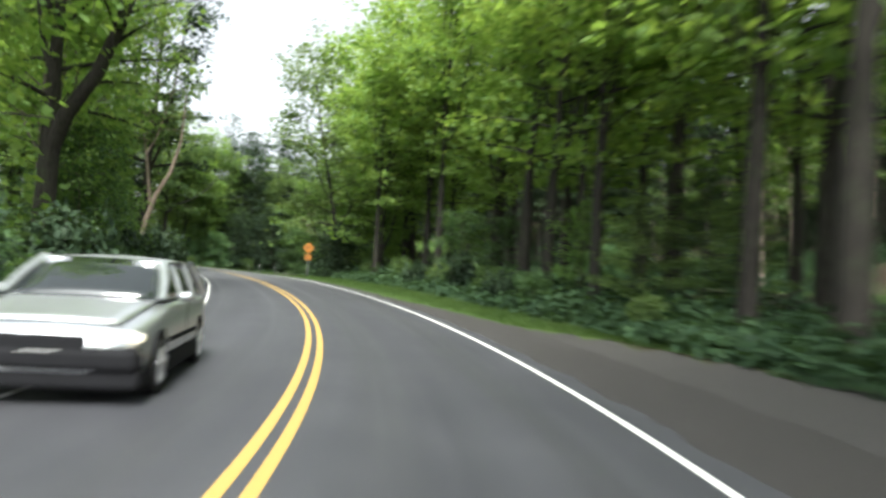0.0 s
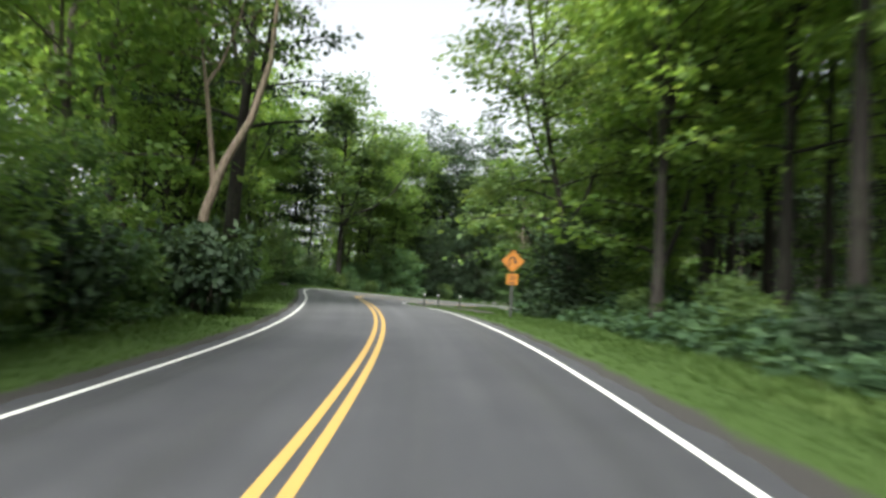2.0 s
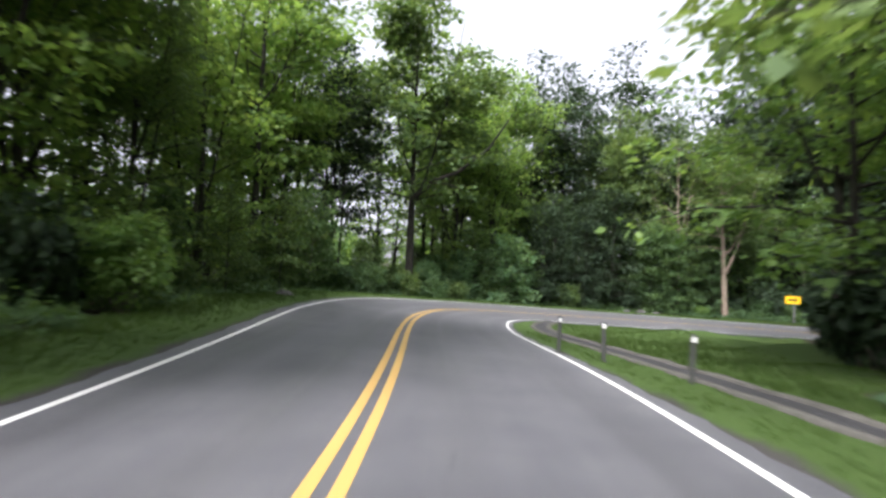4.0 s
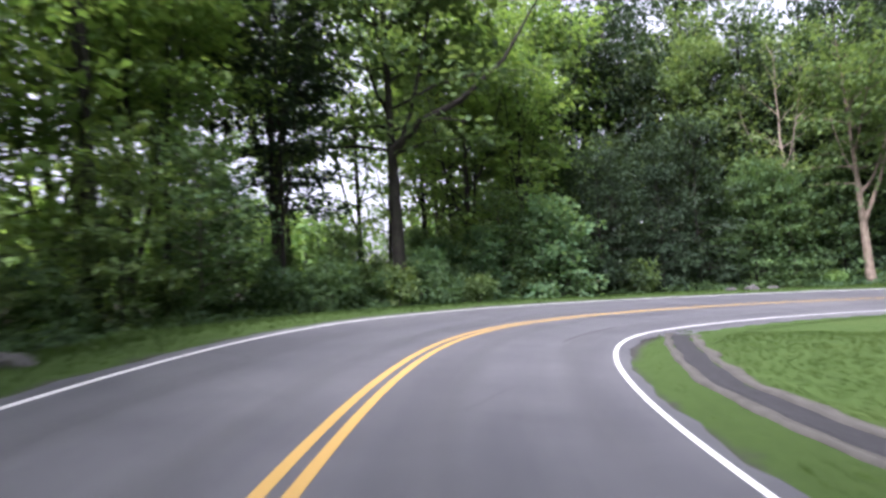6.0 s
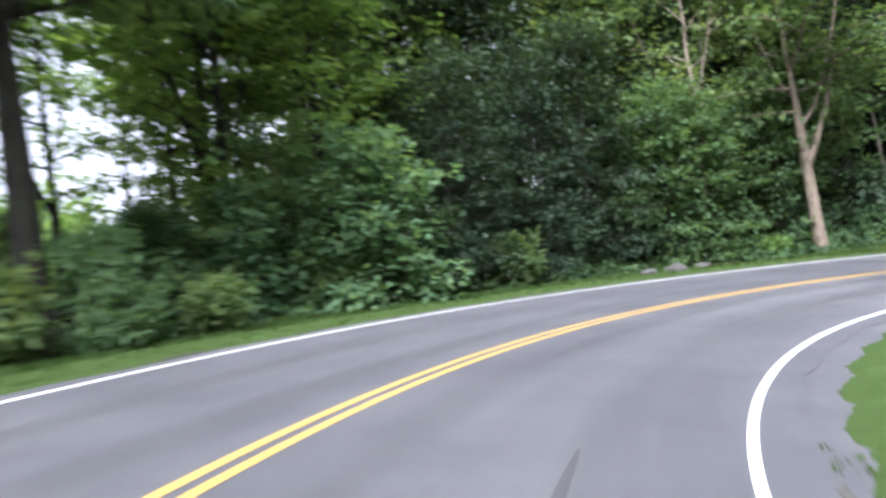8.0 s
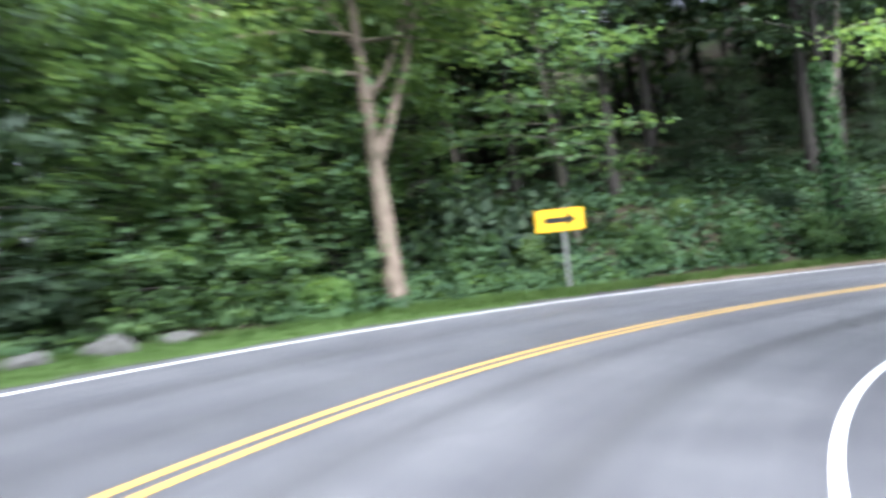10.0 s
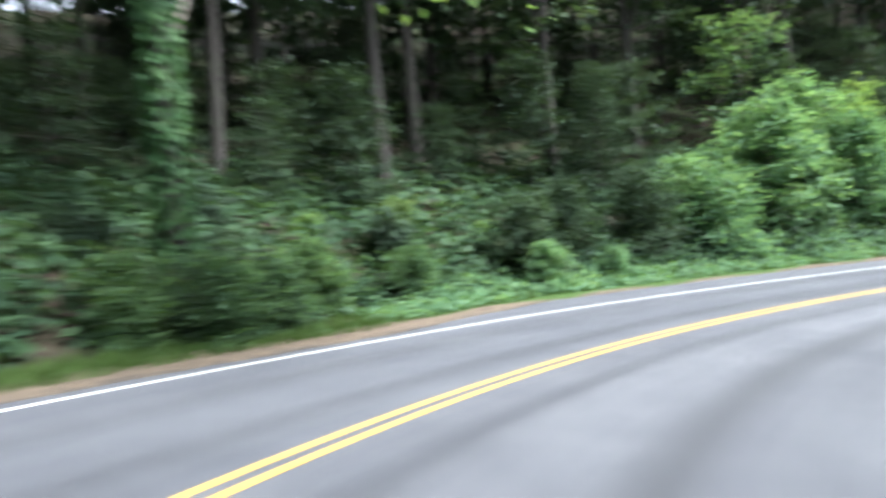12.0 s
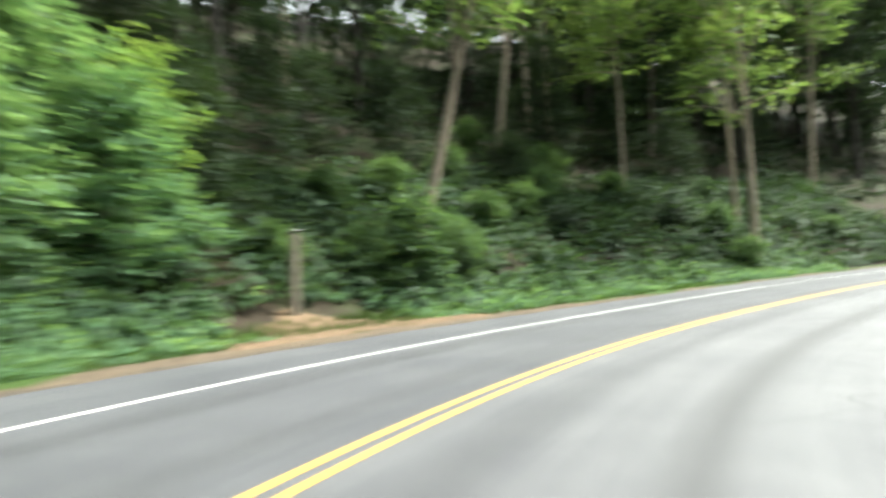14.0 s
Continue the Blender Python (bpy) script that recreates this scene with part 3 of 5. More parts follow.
def build_road():
    road = thing("road", "worn grey two-lane asphalt road with edge lines", "road", kind="structure",
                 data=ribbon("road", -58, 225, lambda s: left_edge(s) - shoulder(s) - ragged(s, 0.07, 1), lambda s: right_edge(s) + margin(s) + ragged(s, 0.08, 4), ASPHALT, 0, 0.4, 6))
    for name, a, b, mat, label in (
        ("centre_line", -0.155, -0.050, YELLOW, "solid yellow centre line paint"),
        ("centre_line", 0.050, 0.155, YELLOW, "solid yellow centre line paint"),
    ):
        part(name, ribbon(name, -58, 225, a, b, mat, 0.004), road, label)
    part("edge_line", ribbon("edge_line", -58, 225, lambda s: left_edge(s) - np.interp(s, [98, 108], [0.045, 0.036]), lambda s: left_edge(s) + np.interp(s, [98, 108], [0.045, 0.036]), WHITE, 0.004), road, "solid white edge line paint")
    part("edge_line", ribbon("edge_line", -58, 225, lambda s: right_edge(s) - np.interp(s, [48, 56, 72, 82], [0.046, 0.035, 0.035, 0.05]), lambda s: right_edge(s) + np.interp(s, [48, 56, 72, 84], [0.046, 0.035, 0.035, 0.052]), WHITE, 0.004), road, "solid white edge line paint")
    # broken asphalt edge: the verge meets it with a small lip
    for side, name in ((-1, "verge"), (1, "verge")):
        def inner(s, side=side):
            return (left_edge(s) - shoulder(s) + 0.12 if side < 0 else right_edge(s) + margin(s) - 0.12)
        s = np.arange(-58, 225, 0.4)
        V, UV = [], []
        prof = [(0.0, -0.05), (0.12, -0.012), (0.3, 0.012), (0.7, 0.035), (1.15, 0.04), (1.62, 0.02)]
        for u, dz in prof:
            d = inner(s) + side * u + ragged(s, 0.05, u * 3 + side)
            x, y, _ = on_road(s, d)
            base = road_z(s, d)
            lz = land(x, y)[0]
            z = base + dz if u < 1.0 else np.maximum(lz, base - 0.2) + dz
            if side > 0 and u < 1.0:  # lower under the apron
                z = z - 0.055 * np.clip((s - 72.5) / 2, 0, 1) * np.clip((100 - s) / 2, 0, 1)
            V.append(np.stack([x, y, z + 0.012 * np.sin(s * 3.1 + u * 9)], -1))
            UV.append(np.stack([np.full(len(s), u), s], -1))
        V, UV = np.stack(V, 1), np.stack(UV, 1)
        n, m = V.shape[:2]
        i, j = np.meshgrid(np.arange(n - 1), np.arange(m - 1), indexing="ij")
        c = (i * m + j).ravel()
        F = np.stack([c, c + 1, c + m + 1, c + m], -1)
        if side < 0:
            F = F[:, ::-1]
        me = mesh_of(name, V.reshape(-1, 3), F, VERGE, True, UV.reshape(-1, 2))
        sv = UV.reshape(-1, 2)[:, 1]
        if side > 0:
            bare = np.minimum((2.2 * (soil_right(sv) - 0.24) - 0.35) / 4, 1.0)
        else:
            bare = np.interp(sv, [-60, 100, 105, 112, 116, 119, 124, 128, 131, 137, 143, 225], [0, 0, 0.5, 0.6, 0.3, 0.10, 0.10, 0.2, 0.8, 0.7, 0.14, 0.1]) + 0.08 * np.sin(sv * 1.9)
            bare = np.where(sv < 100, np.interp(sv, [0, 30, 55], [0.22, 0.14, 0.0]), bare)
        me.attributes.new("bare", "FLOAT", "POINT").data.foreach_set("value", bare.astype(np.float32))
        thing(name, "narrow roadside verge of gritty soil and short grass", "verge", kind="structure", data=me)
    # tarred gutter inside the bend, running into the road's edge
    for a, b, mat, lift, nm, lab in ((-0.24, 0.24, DRAIN, 0.066, "gutter", "dark tarred drainage gutter in the grass"),
                                     (-0.35, -0.20, DRAIN_LIP, 0.086, "gutter_lip", "crumbling gritty edge of the gutter beside the road"),
                                     (0.20, 0.36, DRAIN_LIP, 0.090, "gutter_lip", "crumbling gritty edge of the gutter beside the field")):
        thing(nm, lab, "gutter", kind="structure",
              data=ribbon(nm, 44, 75.2, lambda s: gutter_at(s) + a + ragged(s, 0.05, 7), lambda s: gutter_at(s) + b + ragged(s, 0.10 if b > 0.3 else 0.05, 3), mat, lift, 0.4, 6, tuck=0.05, on_land=True))
    # apron of broken asphalt where the gutter meets the road
    thing("apron", "cracked asphalt apron between the edge line and gutter", "asphalt", kind="structure",
          data=ribbon("apron", 72, 100, lambda s: right_edge(s) + 0.3, lambda s: right_edge(s) + 0.35 + 0.6 * np.clip((s - 72) / 4, 0, 1) + ragged(s, 0.08, 5), ASPHALT, 0.0, 0.4, 4, (-0.006, -0.05), 0.0))
    # a curved skid mark in the lane
    thing("skid_mark", "dark curved tyre skid mark on the asphalt", "skid mark", kind="structure",
          data=ribbon("skid_mark", 69.6, 75.5, lambda s: 2.02 + 0.034 * (s - 69.6), lambda s: 2.02 + 0.034 * (s - 69.6) + 0.11 * np.sin(np.clip((s - 69.5) / 6.1, 0, 1) * np.pi) ** 0.5, SKID, 0.003, 0.3))


def needle_patch():
    """Dry needles and bare soil on the slope round the wooden post."""
    sg, q = np.arange(130.5, 138.01, 0.3), np.linspace(0, 1, 14)
    S, Q = np.meshgrid(sg, q, indexing="ij")
    near = left_edge(S) - 1.9
    far = left_edge(S) - np.interp(S, [130.5, 132, 134.2, 136, 138], [2.2, 3.4, 4.6, 3.6, 2.3]) - ragged(S, 0.35, 2)
    x, y, _ = on_road(S, near + (far - near) * Q)
    z = land(x.ravel(), y.ravel())[0].reshape(x.shape) + 0.13 * np.minimum(1, 5 * np.minimum(Q + 0.05, 1 - Q)) * np.minimum(1, np.minimum(S - 130.5, 138 - S) * 1.2) - 0.02
    n, m = S.shape
    i, j = np.meshgrid(np.arange(n - 1), np.arange(m - 1), indexing="ij")
    c = (i * m + j).ravel()
    thing("needle_litter", "orange-brown dry needles on bare soil round the post", "litter", kind="structure",
          data=mesh_of("needle_litter", np.stack([x, y, z], -1).reshape(-1, 3), np.stack([c, c + m, c + m + 1, c + 1], -1), BARE, True))


build_ground()
build_road()
needle_patch()



# ---- trees ----
def grow(seed, H, r0, clear, R, nb, leaf=0.26, lean=(0.0, 0.0), ns=11, per=10, spray=0.75, droop=0.5, sides=8, bend=0.25, fine=True):
    """One tree: trunk, boughs and leaves (verts and quads of each). Boughs start at height clear, the lowest the longest."""
    g = np.random.default_rng(seed)
    t = np.linspace(0, 1, 12)
    wob = np.cumsum(g.normal(0, bend / 3, (12, 2)), 0) * t[:, None]
    path = np.stack([lean[0] * t * H + wob[:, 0], lean[1] * t * H + wob[:, 1], -0.4 + t * (H + 0.4)], -1)
    rad = r0 * np.where((t * H > clear) & (H > 11), 0.78, 1.0) * (1 - 0.93 * t) ** 0.85
    rad[0] *= 1.45
    rad[1] *= 1.02
    # a ring just above the ground for the root flare
    fp = np.insert(path, 1, path[0] * 0.93 + path[1] * 0.07 + np.array([0, 0, 0.25]), 0)
    fr = np.insert(rad, 1, r0 * 1.18)
    wv = g.normal(0, 0.05, (13, sides))
    wv[:2] += g.normal(0, 0.12, sides)
    trunk = tube(fp, fr, sides, wv)
    limbs, centres, outs = [], [], []
    # leaders that fork off and carry the crown's flanks
    leaders = []
    for i in range(4 if H > 11 else 0):
        h0 = (clear + (H - clear) * (0.02 + 0.13 * i)) / H
        o = np.array([np.interp(h0, t, path[:, k]) for k in range(3)])
        a, out, top = i * 2.4 + g.uniform(-0.5, 0.5), R * g.uniform(0.42, 0.68), (H * g.uniform(0.74, 0.94) - o[2])
        x = np.linspace(0, 1, 7)
        side = g.uniform(-0.25, 0.25) * out
        lp = o + np.stack([math.cos(a) * out * x ** 0.75 - math.sin(a) * side * x ** 2, math.sin(a) * out * x ** 0.75 + math.cos(a) * side * x ** 2, top * x ** 1.15], -1)
        limbs.append(tube(lp, float(np.interp(h0, t, rad)) * g.uniform(0.5, 0.7) * (1 - 0.88 * x), 5))
        leaders.append((a, lp))
    for i in range(nb):
        u = (i + g.uniform(0, 0.8)) / nb
        h = (clear + (H * 0.985 - clear) * u ** 1.1) / H
        o = np.array([np.interp(h, t, path[:, k]) for k in range(3)])
        az = i * 2.39996 + g.uniform(-0.5, 0.5)
        reach = 1.0
        if leaders and i % 5 < 3:
            a, lp = leaders[int(g.integers(len(leaders)))]
            q = g.uniform(0.22, 1.0)
            o = np.array([np.interp(q, np.linspace(0, 1, 7), lp[:, k]) for k in range(3)])
            az = a + g.normal(0, 1.0)
            u = min(1.0, max(0.0, (o[2] - clear) / (H - clear)))
            h, reach = min(0.96, 0.45 + 0.5 * q), 0.66
        ln = R * (0.42 + 0.62 * math.sin(math.pi * min(1.0, 0.16 + 0.78 * u)) ** 0.8) * g.uniform(0.7, 1.18) * reach
        el = math.radians((6 if not leaders else 14) + 52 * u ** 1.4) + g.uniform(-0.12, 0.2)
        way = np.array([math.cos(az) * math.cos(el), math.sin(az) * math.cos(el), math.sin(el)])
        x = np.linspace(0, 1, 4)[:, None]
        side = np.cross(way, [0, 0, 1.0])
        p = o + way * ln * x + np.array([0, 0, -1]) * droop * ln * 0.35 * x ** 2 + side * ln * g.uniform(-0.16, 0.16) * x ** 2
        br = max(0.016, 0.36 * float(np.interp(h, t, rad)) + 0.012)
        limbs.append(tube(p, br * (1 - 0.86 * x[:, 0]), 4))
        k = max(3, int(ns * ln / R) + 2)
        xs = g.uniform(0.22 if not leaders else 0.12, 1.03, k)
        base = o + way * ln * xs[:, None] - np.array([0, 0, 1]) * droop * ln * 0.35 * xs[:, None] ** 2
        lat = side * (g.uniform(-1, 1, k) * ln * 0.42 * (1.15 - xs))[:, None]
        c = base + lat + g.normal(0, 0.16, (k, 3))
        # twigs that carry the outer sprays
        for q in range(0, k if fine else 0, 18):
            mid = (base[q] + c[q]) / 2 + np.array([0, 0, 0.06])
            limbs.append(tube([base[q] - way * ln * 0.06, mid, c[q]], [0.022, 0.015, 0.007], 3))
        centres.append(c)
        outs.append(np.tile(way, (k, 1)) + lat / (np.linalg.norm(lat, axis=1)[:, None] + 0.2))
    C, O = np.concatenate(centres), np.concatenate(outs)
    n = len(C) * per
    C, O = np.repeat(C, per, 0), np.repeat(O, per, 0)
    rho, th = spray * np.sqrt(g.uniform(0.02, 1, n)), g.uniform(0, 2 * np.pi, n)
    off = np.stack([rho * np.cos(th), rho * np.sin(th), g.normal(0, 0.13, n) - 0.22 * rho ** 2], -1)
    axis = off * np.array([1, 1, 0.2]) / (rho[:, None] + 0.1) + O * 0.5 + g.normal(0, 0.35, (n, 3))
    axis[:, 2] -= 0.25
    normal = np.array([0, 0, 1.0]) + g.normal(0, 0.42, (n, 3))
    size = leaf * g.uniform(0.65, 1.25, n)
    leaves = (leaf_quads if fine else leaf_tris)(C + off, axis, normal, size, size * g.uniform(0.62, 0.85, n))
    return trunk, join(limbs), leaves


def tree_thing(label, made, bark, leafmat, m=None, group=""):
    trunk, limbs, leaves = made
    ob = thing("tree", label, "tree", m, group)
    part("trunk", mesh_of("trunk", *trunk, bark, True), ob)
    part("branching", mesh_of("branching", *limbs, bark, True), ob)
    part("crown", mesh_of("crown", *leaves, leafmat), ob)
    return ob


def stand(x, y, turn=0.0, size=1.0, sink=0.0, tall=1.0):
    m = pose(x, y, land_z(x, y) - sink, 0, 0, turn)
    return m @ Matrix.Diagonal((size, size, size * tall, 1))


EDGE_TREES = [
    tree_thing("broad leafy deciduous tree at the wood's edge", grow(11, 16, 0.24, 1.6, 4.4, 50, 0.32, ns=13, per=11, spray=0.85), BARK_DARK, LEAF_LIT, group="roadside trees"),
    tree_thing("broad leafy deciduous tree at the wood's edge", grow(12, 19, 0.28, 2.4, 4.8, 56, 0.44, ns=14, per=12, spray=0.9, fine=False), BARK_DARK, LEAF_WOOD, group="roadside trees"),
    tree_thing("full bright green deciduous tree beside the road", grow(13, 13, 0.18, 1.2, 4.0, 46, 0.30, ns=13, per=11, spray=0.8), BARK_GREY, LEAF_BRIGHT, group="roadside trees"),
    tree_thing("dark green deciduous tree in the woods", grow(14, 20, 0.30, 2.4, 5.0, 60, 0.46, ns=15, per=12, spray=0.9, fine=False), BARK_DARK, LEAF_SHADED, group="roadside trees"),
]
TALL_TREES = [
    tree_thing("tall dark-trunked tree with high crown in the woods", grow(21, 22, 0.27, 5.0, 5.2, 46, 0.55, (0.01, 0.0), spray=1.0, fine=False), BARK_DARK, LEAF_LIT, group="woodland trees"),
    tree_thing("tall dark-trunked tree with high crown in the woods", grow(22, 24, 0.32, 6.0, 5.4, 46, 0.58, (-0.02, 0.01), spray=1.0, fine=False), BARK_DARK, LEAF_SHADED, group="woodland trees"),
    tree_thing("tall dark-trunked tree with high crown in the woods", grow(23, 21, 0.21, 4.2, 4.8, 44, 0.53, (0.03, -0.02), spray=1.0, fine=False), BARK_DARK, LEAF_LIT, group="woodland trees"),
    tree_thing("straight dark-trunked tree with a deep green crown in the woods", grow(27, 23, 0.20, 5.5, 5.2, 46, 0.57, (0.02, 0.02), spray=1.0, fine=False), BARK_DARK, LEAF_SHADED, group="woodland trees"),
    tree_thing("slender leaning grey-barked tree in the woods", grow(24, 18, 0.13, 4.6, 3.8, 38, 0.50, (0.06, 0.03), spray=0.9, fine=False), BARK_GREY, LEAF_SHADED, group="woodland trees"),
]
SAPLINGS = [
    tree_thing("thin young understorey tree with layered sprays", grow(31, 6.5, 0.055, 1.0, 2.4, 24, 0.24, (0.05, 0.02), 11, 10, 0.55), BARK_GREY, LEAF_LOW, group="understorey trees"),
    tree_thing("thin young understorey tree with layered sprays", grow(32, 8.5, 0.07, 1.6, 2.8, 26, 0.26, (-0.04, 0.04), 11, 10, 0.6), BARK_DARK, LEAF_WOOD, group="understorey trees"),
    tree_thing("thin bright green understorey tree with layered sprays", grow(33, 5.5, 0.05, 0.7, 2.3, 24, 0.23, (0.03, -0.05), 11, 10, 0.55), BARK_GREY, LEAF_BRIGHT, group="understorey trees"),
]
THICKETS = [
    tree_thing("dense small tree leafy down to the ground", grow(35, 8.5, 0.10, 0.3, 2.9, 50, 0.27, (0.02, 0.0), 11, 10, 0.7, 0.7), BARK_DARK, LEAF_LOW, group="thicket trees"),
    tree_thing("dense dark small tree leafy down to the ground", grow(36, 10.5, 0.12, 0.4, 3.1, 54, 0.31, (0.0, 0.02), 11, 11, 0.7, 0.7, fine=False), BARK_DARK, LEAF_SHADED, group="thicket trees"),
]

DARK_SAPLING = tree_thing("thin dark understorey tree with layered sprays", grow(34, 7.0, 0.06, 0.8, 2.7, 30, 0.25, (0.04, 0.03), 11, 10, 0.6), BARK_DARK, LEAF_SHADED, group="shade trees")
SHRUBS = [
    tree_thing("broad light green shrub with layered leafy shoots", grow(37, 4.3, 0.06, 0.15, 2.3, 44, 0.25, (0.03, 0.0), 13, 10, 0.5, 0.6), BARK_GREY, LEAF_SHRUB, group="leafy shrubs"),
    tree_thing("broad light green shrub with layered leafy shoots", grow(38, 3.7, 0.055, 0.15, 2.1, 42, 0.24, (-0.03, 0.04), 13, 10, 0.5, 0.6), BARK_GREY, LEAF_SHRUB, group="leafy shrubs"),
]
DARK_SHRUB = tree_thing("dense dark green shrub leafy down to the ground", grow(39, 3.6, 0.06, 0.15, 2.1, 40, 0.2, (0.02, 0.02), 13, 11, 0.5, 0.7), BARK_DARK, LEAF_SHADED, group="shade shrubs")

BANK_SHRUB = tree_thing("leafy green shrub among the bank's weeds", grow(40, 2.6, 0.05, 0.12, 1.7, 34, 0.22, (0.02, -0.02), 12, 10, 0.5, 0.7), BARK_DARK, LEAF_LOW, group="bank shrubs")

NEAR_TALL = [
    tree_thing("tall dark-trunked tree close behind the verge", grow(25, 20, 0.27, 5.0, 4.6, 50, 0.34, (0.01, 0.01), 13, 9, 0.8), BARK_DARK, LEAF_LIT, group="trees behind the verge"),
    tree_thing("tall dark-trunked tree close behind the verge", grow(26, 22, 0.25, 6.2, 4.8, 50, 0.35, (-0.02, 0.0), 13, 9, 0.8), BARK_DARK, LEAF_LIT, group="trees behind the verge"),
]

placed = []  # x, y of every stem so far


OPEN = ((-10.4, 15.5, 3.4), (-12.2, 19.3, 3.4), (-14.7, 37.2, 2.4), (-16.8, 43.2, 2.0), (-28.4, 82.2, 2.6), (-4.0, 104.5, 2.6), (5.5, 102.5, 3.0), (-10.8, 99.0, 2.2), (-10.3, 101.0, 2.0), (-33.0, 86.0, 5.0))  # kept clear so that the old trees show


def free(x, y, gap):
    if gap > 1.8 and any((x - a) ** 2 + (y - b) ** 2 < r * r for a, b, r in OPEN):
        return False
    return all((x - a) ** 2 + (y - b) ** 2 > gap * gap for a, b in placed)


used = set()


def plant(model, x, y, turn=0.0, size=1.0, tall=1.0):
    """The model itself at its first place, copies after that."""
    placed.append((x, y))
    m = stand(x, y, turn, size, 0.05, tall)
    if model.name not in used:
        used.add(model.name)
        model.matrix_world = m
        return model
    return copy_thing(model, m)


# trees that stand out, each at its own place
def special_trees():
    g = np.random.default_rng(5)
    # old forked tree beside the first bend
    a = grow(41, 18, 0.46, 5.6, 5.4, 42, 0.28, (0.0, 0.0), 12, 9, 0.8, bend=0.08)
    fork, _ = tube([(0.02, 0, 4.6), (0.5, -0.1, 5.9), (1.5, -0.2, 7.4), (2.2, -0.2, 9.3), (2.4, -0.1, 13)], [0.32, 0.28, 0.24, 0.20, 0.07], 9), 0
    ob = tree_thing("old dark tree with a heavy forked trunk beside the road", a, BARK_DARK, LEAF_LIT, stand(-12.2, 19.3, 0))
    part("fork", mesh_of("fork", *fork, BARK_DARK, True), ob)
    placed.append((-12.2, 19.3))
    # pale leaning tree with a high fork, and a thick dark trunk behind it
    b = grow(42, 16, 0.20, 7.5, 3.6, 30, 0.27, (0.0, 0.0), bend=0.05)
    leaning = tube([(0, 0, -0.4), (0.02, 0.05, 1.5), (0.25, 0.1, 3.2), (0.75, 0.15, 4.9), (1.5, 0.2, 6.4), (2.0, 0.3, 8.5), (2.1, 0.3, 11.5)], [0.22, 0.19, 0.17, 0.155, 0.13, 0.10, 0.05], 9)
    ob = thing("tree", "brownish leaning tree with a twisted fork", "tree", stand(-16.2, 39.9, 17))
    part("trunk", mesh_of("trunk", *leaning, BARK_ROSE, True), ob)
    part("limb", mesh_of("limb", *tube([(0.45, 0.12, 4.0), (0.3, 0.1, 5.2), (0.05, 0.0, 7.0), (-0.4, 0, 9.5)], [0.12, 0.10, 0.08, 0.03], 7), BARK_ROSE, True), ob)
    part("branching", mesh_of("branching", *b[1], BARK_ROSE, True), ob)
    part("crown", mesh_of("crown", *b[2], LEAF_WOOD), ob)
    placed.append((-15.7, 39.9))
    ob = tree_thing("thick dark straight tree close behind the verge", grow(43, 22, 0.36, 6.5, 5.2, 48, 0.28, (0.05, -0.01), 13, 12, 0.8), BARK_DARK, LEAF_SHADED, stand(-18.2, 45.3, 0))
    placed.append((-18.0, 45.3))
    # big tree outside the bend, a strong limb to one side
    c = grow(44, 17.5, 0.27, 5.4, 5.6, 66, 0.33, (-0.015, 0.0), 17, 12, 0.85, 0.9, bend=0.1)
    ob = tree_thing("large dark tree with a strong side limb outside the bend", c, BARK_DARK, LEAF_WOOD, stand(-28.4, 82.2, 0, 1.1))
    part("limb", mesh_of("limb", *tube([(0, 0, 5.7), (1.0, 0.4, 6.7), (2.3, 0.9, 7.3), (3.9, 1.5, 8.7), (5.2, 1.9, 10.8)], [0.2, 0.15, 0.12, 0.08, 0.03], 8), BARK_DARK, True), ob)
    placed.append((-28.4, 82.2))
    # pale trunk with a fork beside the arrow sign
    d = grow(45, 13, 0.25, 4.8, 4.2, 40, 0.27, (-0.045, 0.01), 15, 12, 0.75, 0.8, bend=0.08)
    ob = tree_thing("pale brown tree forked low beside the arrow sign", d, BARK_ROSE, LEAF_WOOD, stand(-10.3, 99.9, 0))
    part("fork", mesh_of("fork", *tube([(-0.12, 0, 3.3), (0.25, 0, 4.2), (0.75, 0.1, 5.4), (1.3, 0.1, 7.4)], [0.14, 0.12, 0.09, 0.03], 7), BARK_ROSE, True), ob)
    placed.append((-10.3, 99.9))
    ob = tree_thing("slim pale tree among dense bushes", grow(46, 13, 0.16, 4.0, 3.4, 30, 0.26, (-0.05, 0.0)), BARK_PALE, LEAF_WOOD, stand(-13.8, 101.5, 70))
    placed.append((-13.8, 101.5))
    # crooked sapling behind the sign
    ob = thing("tree", "crooked grey sapling with a light leafy top", "tree", stand(-3.3, 104.0, 0))
    e = grow(47, 8.5, 0.08, 3.2, 3.2, 26, 0.26, (-0.06, 0.0))
    part("trunk", mesh_of("trunk", *tube([(0.35, 0, -0.3), (0.3, 0, 0.8), (0.1, 0, 1.7), (-0.1, 0, 2.8), (-0.15, 0.05, 4.2), (-0.45, 0, 7.5)], [0.12, 0.10, 0.09, 0.08, 0.07, 0.02], 7), BARK_GREY, True), ob)
    part("branching", mesh_of("branching", *e[1], BARK_GREY, True), ob)
    part("crown", mesh_of("crown", *e[2], LEAF_LOW), ob)
    placed.append((-3.3, 104.0))
    # ivy-clad tree on the bank
    f = grow(48, 17, 0.24, 6.0, 4.6, 36, 0.28, (-0.02, 0.0), bend=0.08)
    ob = tree_thing("tree with an ivy-covered trunk on the bank", f, BARK_DARK, LEAF_SHADED, stand(5.5, 101.7, 0))
    n = 1500
    h, az = g.uniform(0.9, 6.0, n), g.uniform(0, 2 * np.pi, n)
    rr = 0.25 + g.uniform(0, 0.12, n)
